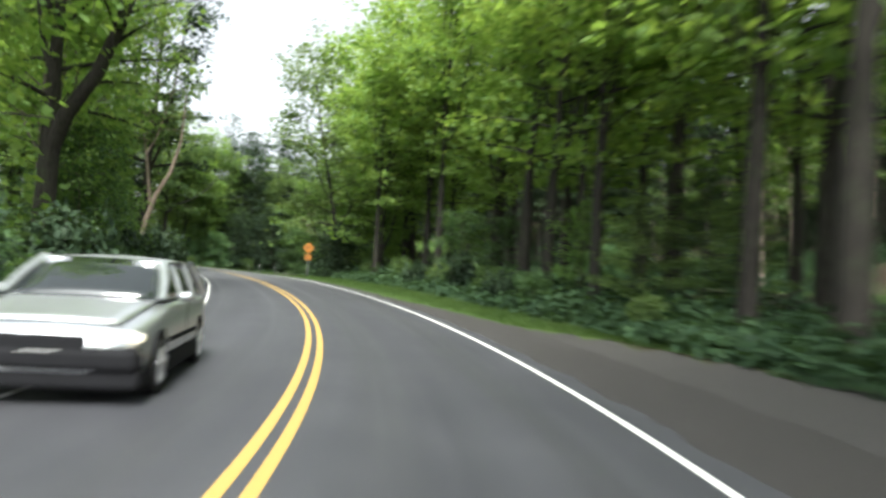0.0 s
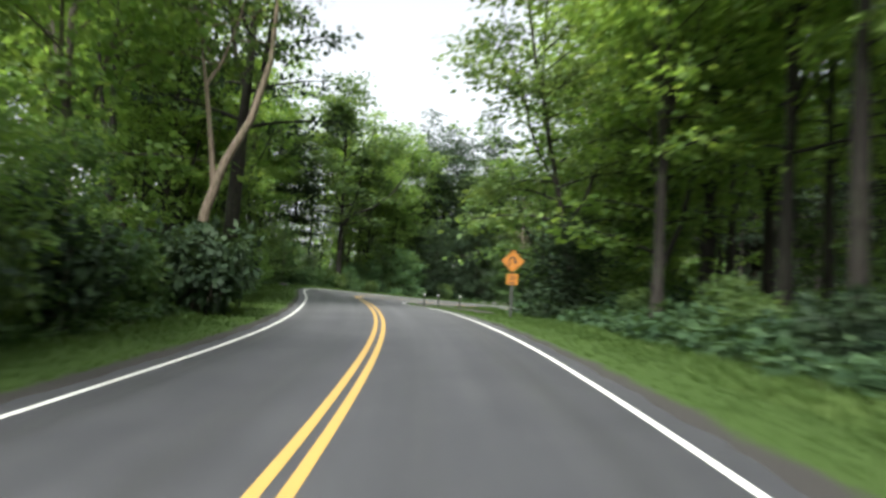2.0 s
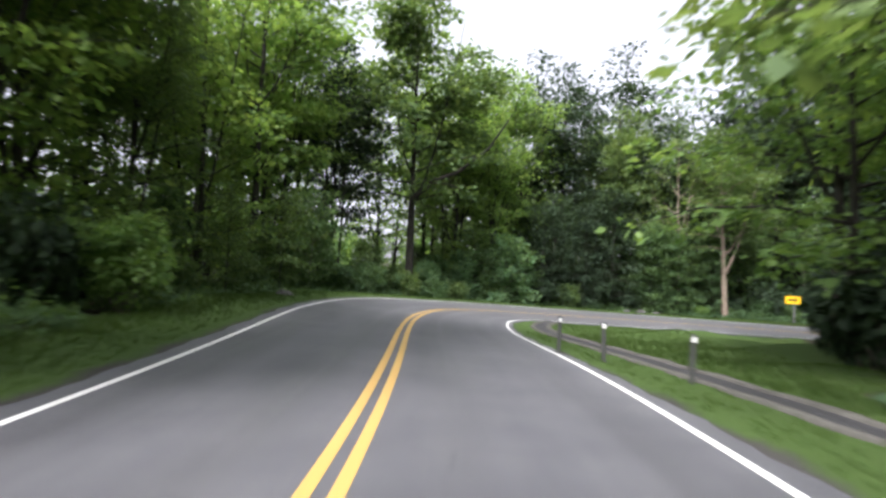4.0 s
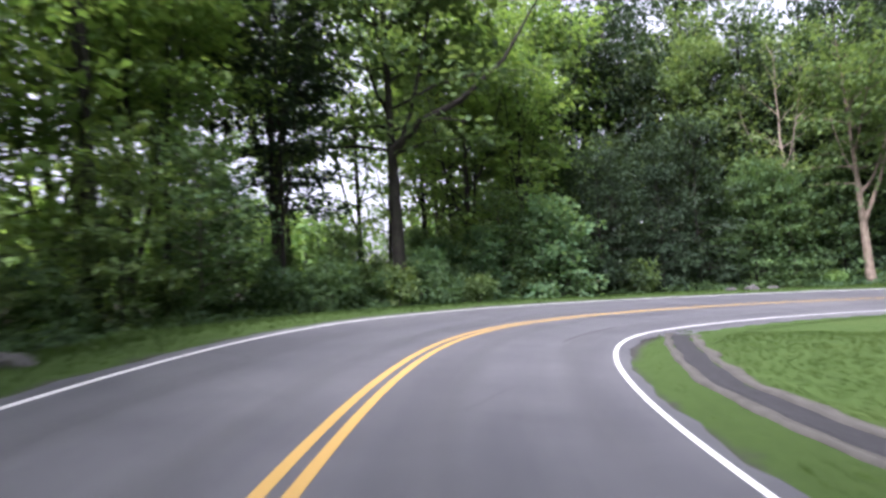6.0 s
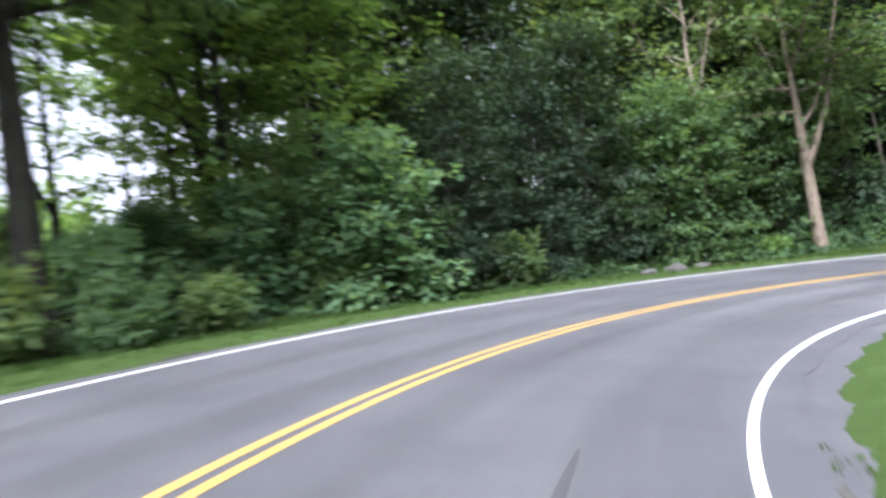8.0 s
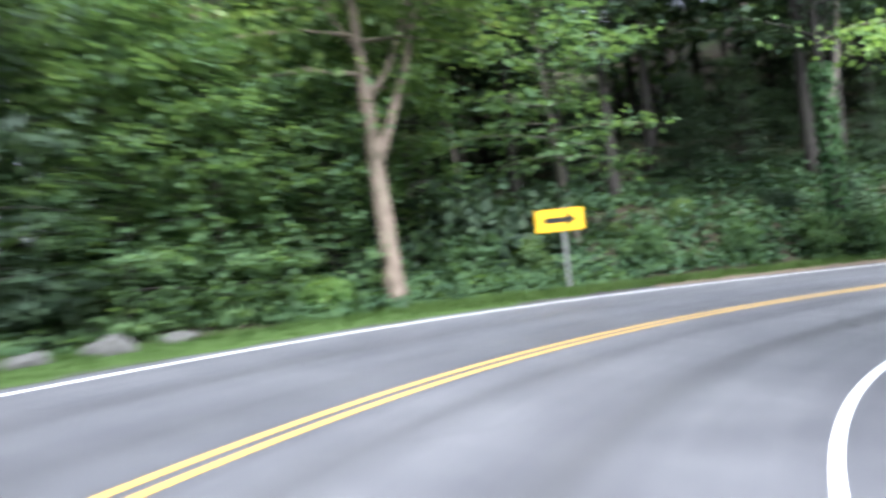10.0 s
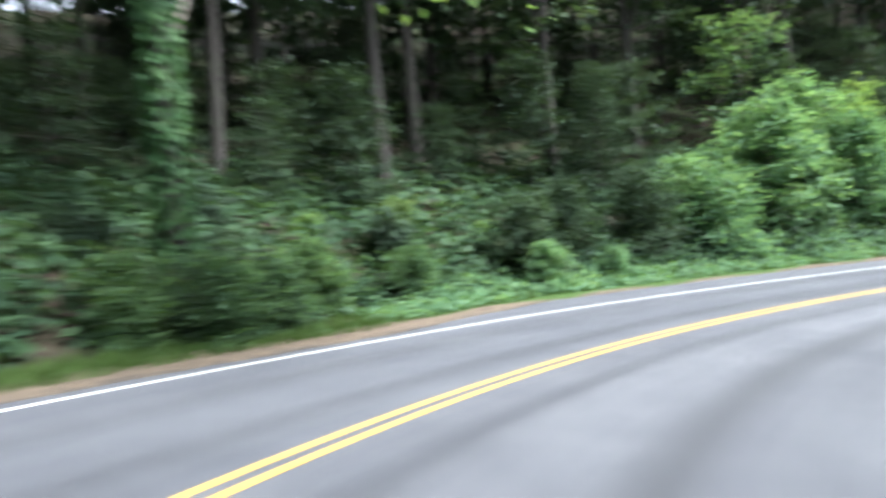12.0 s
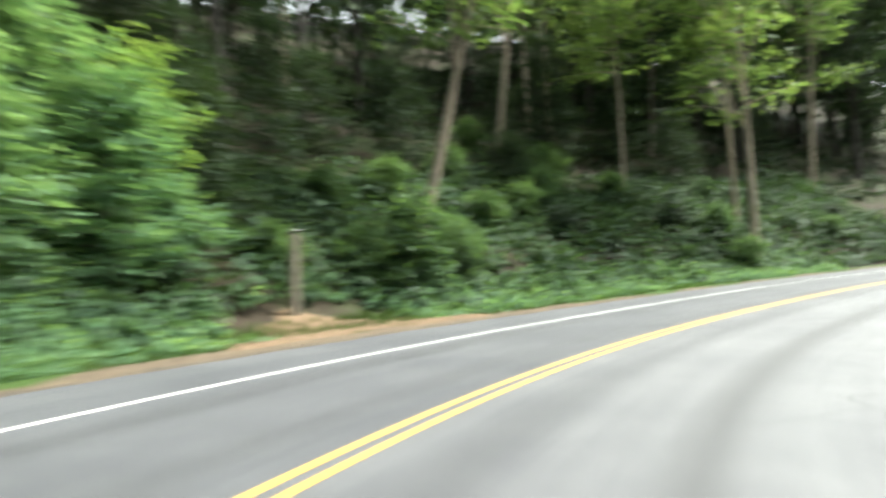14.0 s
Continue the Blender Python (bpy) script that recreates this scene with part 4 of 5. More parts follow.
    out = np.stack([np.cos(az), np.sin(az), 0 * az], -1)
    pos = out * rr[:, None] + np.stack([-0.02 * h, 0 * h, h], -1)
    sz = g.uniform(0.10, 0.19, n)
    part("ivy", mesh_of("ivy", *leaf_quads(pos, out * 0.4 + np.array([0, 0, -1]) + g.normal(0, 0.35, (n, 3)), out + g.normal(0, 0.35, (n, 3)), sz, sz * 0.85), LEAF_IVY), ob, "dense ivy leaves")
    part("fork", mesh_of("fork", *tube([(-0.1, 0, 4.2), (0.5, 0, 5.4), (0.9, 0.1, 6.6), (1.2, 0.1, 9)], [0.09, 0.08, 0.07, 0.03], 6), BARK_GREY, True), ob)
    placed.append((5.5, 101.7))
    # bough that hangs over the road from the bank
    way = [(0, 0, 6.6), (-0.9, -2.0, 6.5), (-1.6, -4.2, 6.0), (-2.2, -6.2, 5.2)]
    part("overhang", mesh_of("overhang", *tube(way, [0.08, 0.06, 0.04, 0.015], 6), BARK_GREY, True), ob)
    n = 1500
    t = g.uniform(0.45, 1.05, n)
    c = np.stack([np.interp(t * 3, [0, 1, 2, 3], [p[k] for p in way]) for k in range(3)], -1) + np.stack([g.normal(0.6, 1.5, n), g.normal(0, 0.45, n), g.normal(-0.25, 0.22, n) - 0.1 * g.uniform(0, 1, n) ** 3 * 6], -1)
    sz = g.uniform(0.14, 0.26, n)
    # sunlight on the hanging leaves is put in by a brighter leaf colour
    part("spray", mesh_of("spray", *leaf_quads(c, g.normal(0, 0.6, (n, 3)) + np.array([0, -0.4, -0.3]), np.array([0, 0, 1.0]) + g.normal(0, 0.4, (n, 3)), sz, sz * 0.75), LEAF_BRIGHT), ob, "bright sunlit leaves")
    # light green trees round the meadow
    for x, y, s, hh, rr in ((-6.8, 59.4, 1, 11.5, 5.2), (-1.4, 54.1, 2, 9.0, 3.8)):
        t = grow(50 + s, hh, 0.17, 2.0, rr, 50, 0.26, (0.0, 0.0), 14, 12, 0.7, 1.1)
        tree_thing("light green tree with drooping boughs by the meadow", t, BARK_DARK, LEAF_BRIGHT, stand(x, y, 40 * s), "meadow trees")
        placed.append((x, y))
    # tall tree behind the hairpin sign, its boughs wide over the road
    tree_thing("tall tree with wide boughs that overhang the road", grow(57, 18, 0.22, 3.6, 5.8, 74, 0.30, (-0.22, 0.05), 15, 11, 0.85, 0.8), BARK_DARK, LEAF_WOOD, stand(-4.1, 49.8, 0))
    placed.append((-3.6, 49.6))
    # slender pale trunks on the bank at the end
    for x, y, h, r, lx, ly, s in ((33.0, 82.2, 16, 0.17, -0.03, -0.27, 61), (44.3, 73.9, 19, 0.18, -0.02, -0.12, 62), (50.8, 68.6, 19, 0.16, 0.0, 0.0, 63), (49.4, 68.0, 18, 0.15, 0.0, 0.0, 64), (41.9, 68.4, 12, 0.11, 0.0, 0.0, 65), (37.0, 65.4, 16, 0.19, -0.02, 0.02, 66), (39.2, 64.3, 17, 0.14, -0.02, 0.02, 67), (43.8, 54.3, 16, 0.18, 0.0, -0.1, 68), (47.5, 83.4, 19, 0.18, 0.0, 0.0, 69), (39.6, 93.9, 17, 0.16, 0.0, 0.0, 70)):
        tree_thing("slender pale-barked tree on the shady bank", grow(s, h, r, 5.5, 3.4, 28, 0.29, (lx, ly), bend=0.12), BARK_PALE, LEAF_WOOD, stand(x, y, 0), "bank trees")
        placed.append((x, y))


special_trees()

# dark trunks inside the wood beside the first bend, and others singled out
for k, (x, y, sz) in enumerate(((6.2, 22.0, 1.0), (7.4, 21.8, 0.75), (10.8, 24.5, 1.05), (7.9, 8.5, 1.25), (13.0, 15.8, 0.9), (-1.4, 40.1, 1.0), (1.8, 39.5, 0.9), (3.6, 42.3, 1.0),
                                (0.4, 45.9, 0.85), (5.4, 33.3, 0.9), (9.2, 32.1, 1.1), (-18.9, 32.6, 1.0), (-24.4, 45.8, 1.1), (-22.9, 45.9, 0.6), (-26.3, 91.8, 0.7))):
    plant(NEAR_TALL[k % 2], x, y, 47 * k, sz)


def scatter(count, s_range, d_range, gap, seed, accept=None):
    """Places along the road that keep clear of it, of the meadow and of each other."""
    g = np.random.default_rng(seed)
    spots, tries = [], 0
    while len(spots) < count and tries < count * 60:
        tries += 1
        s, d = g.uniform(*s_range), g.uniform(*d_range)
        x, y, _ = on_road(s, d)
        ns, nd = nearest(x, y)
        ns, nd = float(ns[0]), float(nd[0])
        near = 4.9 if nd < 0 else 5.6
        if abs(nd) < max(near, min(abs(d_range[0]), abs(d_range[1])) * 0.9) or bool(is_meadow(ns, nd)):
            continue
        if not free(float(x), float(y), gap) or (accept and not accept(ns, nd)):
            continue
        spots.append((float(x), float(y), float(g.uniform(0, 360)), float(g.uniform(0.8, 1.2))))
        placed.append((float(x), float(y)))
    for q in spots:
        placed.remove((q[0], q[1]))
    return spots


def wood(models, spots, sizes=(0.85, 1.15)):
    g = random.Random(len(placed))
    for k, (x, y, turn, q) in enumerate(spots):
        plant(models[(k * 7 + int(x * 3)) % len(models)], x, y, turn, sizes[0] + (sizes[1] - sizes[0]) * g.random(), 0.9 + 0.25 * g.random())


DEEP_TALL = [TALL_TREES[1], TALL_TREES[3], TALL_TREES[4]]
# left of the road, first leg
wood([EDGE_TREES[0], EDGE_TREES[2]], scatter(4, (10, 54), (-11, -8.5), 4.6, 1), (1.0, 1.15))
wood([TALL_TREES[0], TALL_TREES[2]], scatter(4, (-10, 58), (-24, -12), 5.0, 2), (0.95, 1.15))
wood([EDGE_TREES[0], EDGE_TREES[1]], scatter(7, (54, 63), (-16, -8.4), 2.6, 36), (0.75, 0.95))
wood([EDGE_TREES[0]], scatter(4, (62, 76), (-20, -9.6), 3.4, 42), (0.7, 0.85))
wood(NEAR_TALL, scatter(4, (44, 62), (-13, -9.0), 4.0, 51), (0.85, 1.05))
wood([TALL_TREES[0], TALL_TREES[2]], scatter(6, (53, 63), (-24, -12), 3.4, 41), (0.85, 1.0))
wood([EDGE_TREES[2]], scatter(4, (62, 80), (-17, -11), 3.0, 52), (0.7, 0.85))
plant(EDGE_TREES[0], -1.2, 44.4, 0, 0.85)
# outside the bend
wood([THICKETS[1]], scatter(6, (88, 93), (-10.5, -7.8), 2.0, 31), (0.75, 1.1))
wood([THICKETS[0]], scatter(7, (93, 99), (-10.5, -7.6), 1.7, 43), (0.7, 1.0))
wood([EDGE_TREES[0], EDGE_TREES[1]], scatter(7, (80, 91), (-15, -9.4), 2.8, 3), (0.85, 1.02))
wood([EDGE_TREES[3], EDGE_TREES[1]], scatter(9, (89, 101), (-15, -9.4), 2.6, 37), (0.85, 1.0))
wood(TALL_TREES[:2], scatter(5, (74, 84), (-20, -12), 3.6, 4), (0.66, 0.8))
wood([THICKETS[0]], scatter(14, (54, 76), (-17, -8.6), 2.2, 34), (0.4, 0.62))
wood([TALL_TREES[0], TALL_TREES[2]], scatter(7, (82, 92), (-24, -13), 3.2, 5), (0.68, 0.78))
wood(DEEP_TALL, scatter(13, (88, 106), (-25, -12), 3.0, 38), (0.82, 1.0))
# behind the start, on the right: unseen trees added to shade the road
wood([TALL_TREES[0], TALL_TREES[2]], scatter(7, (-45, -16), (8.5, 18), 4.2, 46))
# right of the first leg
wood(NEAR_TALL, scatter(9, (0, 48), (8.6, 15), 3.4, 35), (0.95, 1.2))
wood([EDGE_TREES[0], EDGE_TREES[2]], scatter(5, (14, 48), (10.5, 14.5), 4.5, 6), (0.7, 0.95))
wood([TALL_TREES[0], TALL_TREES[2]], scatter(14, (-8, 50), (11, 27), 3.8, 7), (1.0, 1.2))
wood(TALL_TREES[:3], scatter(9, (50, 95), (14, 26), 3.6, 10))
# the bank
for k, (x, y, q) in enumerate(((-1.5, 110.5, 1.0), (2.0, 113.0, 1.05), (5.5, 111.0, 1.0), (-4.5, 114.0, 1.0), (8.5, 114.5, 1.0))):
    plant(DEEP_TALL[k % 2], x, y, 60 * k, q)
wood([TALL_TREES[1], TALL_TREES[3]], scatter(14, (99, 136), (-18, -11.5), 3.0, 33), (0.95, 1.2))
wood(DEEP_TALL, scatter(34, (100, 190), (-30, -14), 3.2, 8))
wood([THICKETS[1]], scatter(15, (97, 121), (-24, -13), 2.4, 39), (0.42, 0.72))
wood([THICKETS[1]], scatter(18, (118, 178), (-28, -16), 2.8, 32), (0.6, 0.9))
wood(SAPLINGS, scatter(10, (10, 52), (-10, -7.0), 2.4, 11, lambda s, d: s < 37), (0.6, 1.0))
wood(SAPLINGS, scatter(10, (5, 48), (9.0, 15), 2.4, 12), (0.6, 1.0))
wood([DARK_SAPLING], scatter(12, (100, 126), (-17, -11.5), 2.2, 13), (0.5, 0.9))
wood([DARK_SAPLING], scatter(7, (130, 165), (-18, -12.0), 2.4, 40), (0.6, 1.0))
wood(SAPLINGS[:2], scatter(9, (56, 100), (-10, -7.4), 2.2, 14), (0.6, 1.0))
# leafy shrubs: pale ones outside the bend, a bright group on the bank beside the wooden post
for model, x, y, turn, size in ((0, -24.2, 89.0, 0, 0.95), (1, -26.6, 87.3, 120, 0.75), (0, -28.3, 85.8, 200, 0.62), (1, -31.0, 81.5, 60, 0.62), (1, -32.2, 79.0, 10, 0.66), (0, -32.9, 75.8, 100, 0.7),
                                (0, 27.9, 90.2, 140, 0.80), (1, 26.7, 91.7, 260, 0.95), (0, 25.5, 93.1, 150, 0.92), (1, 24.1, 94.6, 0, 0.85), (0, 28.7, 92.0, 80, 0.95), (1, 27.0, 93.9, 200, 0.9), (0, 22.4, 95.6, 310, 0.6), (1, 17.2, 96.9, 40, 0.32), (0, 14.6, 98.2, 90, 0.3), (1, -28.0, 80.0, 0, 0.42), (0, -27.4, 82.8, 100, 0.5), (1, -29.0, 79.0, 220, 0.4), (1, 29.5, 88.9, 20, 0.5)):
    plant(SHRUBS[model], x, y, turn, size)
plant(DARK_SHRUB, -4.5, 46.4, 0, 0.9)
for k, (x, y, q) in enumerate(((-34.5, 88.7, 0.55), (-37.5, 92.0, 0.6), (-33.2, 93.0, 0.6), (-38.2, 88.0, 0.5), (-36.0, 84.8, 0.5), (-39.5, 83.5, 0.55), (-31.5, 90.5, 0.55))):
    plant(THICKETS[0], x, y, 50 * k, q)
plant(SAPLINGS[1], -12.1, 102.4, 0, 0.9)
plant(SAPLINGS[0], -8.6, 103.2, 60, 1.0)
plant(DEEP_TALL[1], -31.8, 79.1, 0, 0.62)
for k, (x, y, q) in enumerate(((-35.1, 79.4, 0.7), (-32.8, 74.3, 0.7), (-31.4, 70.4, 0.8), (-38.5, 79.9, 0.65))):
    plant(TALL_TREES[(0, 2)[k % 2]], x, y, 70 * k, q)
plant(SAPLINGS[2], 30.4, 89.8, 0, 0.95)
plant(SAPLINGS[0], 30.0, 93.4, 70, 1.1)
plant(THICKETS[1], 22.4, 98.4, 0, 0.6)
plant(SHRUBS[1], 22.1, 94.1, 0, 0.85)
plant(DARK_SHRUB, 32.0, 88.5, 0, 1.0)
plant(DARK_SHRUB, 31.1, 92.6, 90, 1.2)
plant(DARK_SHRUB, 40.5, 75.2, 30, 0.7)
for k, (x, y, q) in enumerate(((31.7, 82.3, 0.3), (32.2, 81.0, 0.28), (44.0, 70.4, 0.3), (36.0, 78.2, 0.3))):
    plant(DARK_SHRUB, x, y, 80 * k, q)
for k, (x, y, q) in enumerate(((31.6, 82.9, 0.75), (32.4, 81.3, 0.7), (31.0, 84.3, 0.6), (33.6, 80.4, 0.6), (35.6, 78.6, 0.7), (37.4, 76.4, 0.75), (39.2, 74.6, 0.7), (42.6, 73.0, 0.75), (43.4, 71.6, 0.7), (41.0, 69.6, 0.6), (36.0, 66.8, 0.6), (38.4, 66.2, 0.6),
                                (5.0, 100.5, 0.62), (6.1, 100.3, 0.55), (4.0, 101.2, 0.6), (8.4, 101.0, 0.6), (11.0, 100.2, 0.55), (1.6, 102.0, 0.5), (-1.6, 102.6, 0.55), (30.2, 86.6, 0.55), (33.9, 84.6, 0.7), (36.6, 81.9, 0.7), (40.0, 78.4, 0.7), (45.5, 74.9, 0.7))):
    plant(BANK_SHRUB, x, y, 67 * k, q)
plant(DARK_SHRUB, 4.9, 100.6, 30, 0.36)
plant(DARK_SHRUB, 6.2, 100.4, 100, 0.34)
plant(DARK_SHRUB, 15.5, 98.9, 30, 0.62)
plant(DARK_SHRUB, 18.0, 98.6, 130, 0.6)
plant(DARK_SHRUB, 20.2, 96.7, 230, 0.7)


# ---- bushes ----
def bush_model(seed, rx, rz, n, leaf, label, leafmat, group, count=8, shoots=14):
    """A bush of several leafy lobes on a few stems, ragged in outline."""
    g = np.random.default_rng(seed)
    lobes = [(np.array([g.normal(0, rx * 0.42), g.normal(0, rx * 0.42), rz * g.uniform(0.25, 0.85)]), rx * g.uniform(0.4, 0.68) * (8 / count) ** 0.5) for _ in range(count)]
    lobes.append((np.array([0, 0, rz * 0.4]), rx * 0.7))
    P, N = [], []
    for c, r in lobes:
        k = n // len(lobes)
        v = g.normal(0, 1, (k, 3))
        v /= np.linalg.norm(v, axis=1)[:, None]
        rad = r * g.uniform(0.55, 1.12, k) ** 0.6
        p = c + v * rad[:, None] * np.array([1, 1, 0.8])
        P.append(p)
        N.append(v)
    # shoots that stick out
    for _ in range(shoots):
        az, h = g.uniform(0, 6.28), g.uniform(0.5, 1.15)
        tip = np.array([math.cos(az) * rx * g.uniform(0.5, 1.25), math.sin(az) * rx * g.uniform(0.5, 1.25), rz * h])
        x = g.uniform(0.5, 1, (14, 1))
        P.append(tip * x + g.normal(0, 0.06, (14, 3)))
        N.append(g.normal(0, 0.5, (14, 3)) + tip / np.linalg.norm(tip))
    P, N = np.concatenate(P), np.concatenate(N)
    keep = P[:, 2] > 0.03
    P, N = P[keep], N[keep]
    k = len(P)
    size = leaf * g.uniform(0.6, 1.25, k)
    leaves = leaf_quads(P, N * 0.6 + g.normal(0, 0.5, (k, 3)) + np.array([0, 0, -0.25]), N * 0.5 + np.array([0, 0, 0.75]) + g.normal(0, 0.35, (k, 3)), size, size * g.uniform(0.5, 0.75, k))
    stems = []
    for c, r in lobes:
        stems.append(tube([(c[0] * 0.15, c[1] * 0.15, -0.2), c * np.array([0.6, 0.6, 0.55]), c + np.array([0, 0, r * 0.4])], [0.03, 0.022, 0.008], 4))
    ob = thing("bush", label, "bush", group=group)
    part("stem_clump", mesh_of("stem_clump", *join(stems), BARK_GREY, True), ob)
    part("foliage", mesh_of("foliage", *leaves, leafmat), ob)
    return ob


BUSHES = [
    bush_model(71, 1.25, 2.0, 1400, 0.235, "dense green roadside bush with ragged shoots", LEAF_WOOD, "roadside bushes"),
    bush_model(72, 1.0, 1.5, 1100, 0.215, "dense dark green roadside bush", LEAF_SHADED, "roadside bushes"),
    bush_model(73, 1.4, 2.5, 1600, 0.245, "tall leafy green roadside bush", LEAF_LOW, "roadside bushes"),
    bush_model(74, 0.8, 1.1, 1500, 0.16, "low bright green roadside bush", LEAF_BRIGHT, "roadside bushes"),
]
BRIGHT_BUSH = bush_model(75, 1.7, 3.4, 5200, 0.2, "tall bright green leafy bush on the bank", LEAF_BRIGHT, "bank bushes", 18, 46)


def bushes_at(spots, sizes, models=BUSHES):
    g = random.Random(int(len(placed) + len(spots)))
    for k, (x, y, turn, q) in enumerate(spots):
        plant(models[(k * 5 + int(y * 2)) % len(models)], x, y, turn, sizes[0] + (sizes[1] - sizes[0]) * g.random(), 0.85 + 0.3 * g.random())


# singled out: round bright bush on the grass, bushes at the bend, bright bushes on the bank
plant(BRIGHT_BUSH, -20.9, 52.3, 0, 0.62)
plant(BUSHES[1], -6.5, 58.9, 0, 1.35, 1.2)
for s, d, k, q in ((34.6, -6.7, 0, 0.85), (36.4, -6.6, 2, 0.75)):
    x, y, _ = on_road(s, d)
    plant(BUSHES[k], float(x), float(y), s * 40, q)
for k, (x, y, q) in enumerate(((-27.6, 80.3, 0.95), (-26.2, 81.7, 0.8), (-29.2, 79.2, 1.0), (-25.6, 83.4, 0.7), (-30.4, 77.6, 1.0))):
    plant(BUSHES[(0, 2, 2)[k % 3]], x, y, 60 * k, q)
for k, (x, y, q) in enumerate(((-15.0, 38.3, 1.1), (-16.4, 38.9, 1.15), (-13.9, 37.0, 1.0), (-15.9, 37.2, 1.1))):
    plant(BUSHES[(1, 0)[k % 2]], x, y, 75 * k, q)
plant(BUSHES[1], -17.1, 41.8, 20, 0.9)
plant(BUSHES[1], -18.1, 43.6, 90, 0.8)
plant(BUSHES[3], -12.1, 99.9, 300, 0.8)
bushes_at(scatter(9, (26, 36), (-8.2, -6.3), 1.5, 44), (0.8, 1.2), BUSHES[:3])
bushes_at(scatter(17, (2, 56), (-7.2, -5.6), 1.5, 21, lambda s, d: s < 35 or s > 52), (0.55, 1.0), BUSHES[:3])
bushes_at(scatter(16, (56, 84), (-10.0, -7.4), 1.6, 22), (0.6, 1.05), [BUSHES[0], BUSHES[2]])
bushes_at(scatter(24, (84, 104), (-9.2, -7.2), 1.3, 23), (0.6, 1.15), BUSHES[:3])
bushes_at(scatter(24, (104, 165), (-10.5, -7.8), 1.6, 24), (0.35, 0.65))
bushes_at(scatter(16, (4, 46), (7.4, 10.5), 1.7, 25), (0.5, 0.9), BUSHES[:3])
bushes_at(scatter(16, (84, 104), (-14, -9), 2.0, 26), (1.0, 1.6), BUSHES[:3])


# ---- low growth: weeds and ferns, too many to count ----
def low_growth(name, label, count, s_range, d_fn, height, leaf, seed, leafmat, per=34):
    g = np.random.default_rng(seed)
    s = g.uniform(*s_range, count)
    q = g.uniform(0, 1, count)
    lo, hi = d_fn(s)
    d = lo + (hi - lo) * q
    x, y, _ = on_road(s, d)
    z, ns, nd, wl, wr = land(x, y)
    ok = (np.abs(nd) > np.minimum(np.abs(d), 5.0) * 0.9) & ~is_meadow(ns, nd)
    ok &= ~((np.abs(ns - 134.2) < 2.3 - 0.3 * np.abs(nd + 6.0)) & (nd < 0) & (nd > -7.6))  # bare round the post
    x, y, z, q = x[ok], y[ok], z[ok], q[ok]
    n = len(x)
    hgt = height * g.uniform(0.45, 1.2, n) * (0.55 + 0.6 * np.minimum(1, q * 3)) * (0.8 + 0.3 * np.sin(x * 0.9) * np.sin(y * 0.8))
    R = np.repeat(np.arange(n), per)
    k = len(R)
    az, rho = g.uniform(0, 2 * np.pi, k), g.uniform(0.05, 1, k) ** 0.7
    lift = g.uniform(0.15, 1, k)
    out = np.stack([np.cos(az), np.sin(az), 0 * az], -1)
    H = hgt[R]
    pos = np.stack([x[R], y[R], z[R]], -1) + out * (rho * H * 0.85)[:, None] + np.array([0, 0, 1.0]) * (lift * H * (1.1 - 0.55 * rho))[:, None]
    size = leaf * g.uniform(0.6, 1.3, k)
    quads = leaf_quads(pos, out + g.normal(0, 0.35, (k, 3)) + np.array([0, 0, -0.2]), np.array([0, 0, 1.0]) + out * 0.35 + g.normal(0, 0.35, (k, 3)), size, size * g.uniform(0.45, 0.75, k))
    thing(name, label, "undergrowth", kind="stuff", data=mesh_of(name, *quads, leafmat))


low_growth("undergrowth", "knee-high green weeds along the wood's edge", 900, (0, 58), lambda s: (left_edge(s) - 2.6, left_edge(s) - 7.5), 0.85, 0.2, 81, LEAF_LOW)
low_growth("undergrowth", "waist-high ferns and weeds beside the first bend", 2300, (-8, 47), lambda s: (right_edge(s) + np.interp(s, [-8, 6, 47], [4.6, 3.4, 3.3]), right_edge(s) + 9.0), 1.15, 0.27, 82, LEAF_LOW_SHADED, 20)
low_growth("undergrowth", "low green weeds outside the bend", 900, (56, 102), lambda s: (left_edge(s) - np.interp(s, [56, 88, 96], [3.2, 3.0, 2.1]), left_edge(s) - 7.0), 0.7, 0.16, 83, LEAF_LOW)
low_growth("undergrowth", "lush leafy weeds covering the bank", 4200, (98, 165), lambda s: (left_edge(s) - np.interp(s, [98, 106, 113, 118, 165], [2.0, 2.2, 2.5, 3.4, 3.4]), left_edge(s) - 11.5), 1.05, 0.27, 84, LEAF_LOW_SHADED, 21)
low_growth("undergrowth", "shady ferns under the trees on the hill", 4200, (97, 175), lambda s: (left_edge(s) - 9.0, left_edge(s) - 34.0), 0.9, 0.3, 85, LEAF_SHADED, 16)

low_growth("undergrowth", "bright green weeds at the foot of the bank", 1800, (114, 156), lambda s: (left_edge(s) - np.interp(s, [114, 118], [1.6, 2.35]), left_edge(s) - np.interp(s, [114, 118, 128], [2.6, 4.0, 5.0])), 0.52, 0.17, 86, LEAF_SHRUB, 22)
low_growth("undergrowth", "pale green weeds round the arrow sign", 110, (97, 104.5), lambda s: (left_edge(s) - 2.1, left_edge(s) - 3.6), 0.8, 0.22, 87, LEAF_LOW, 26)


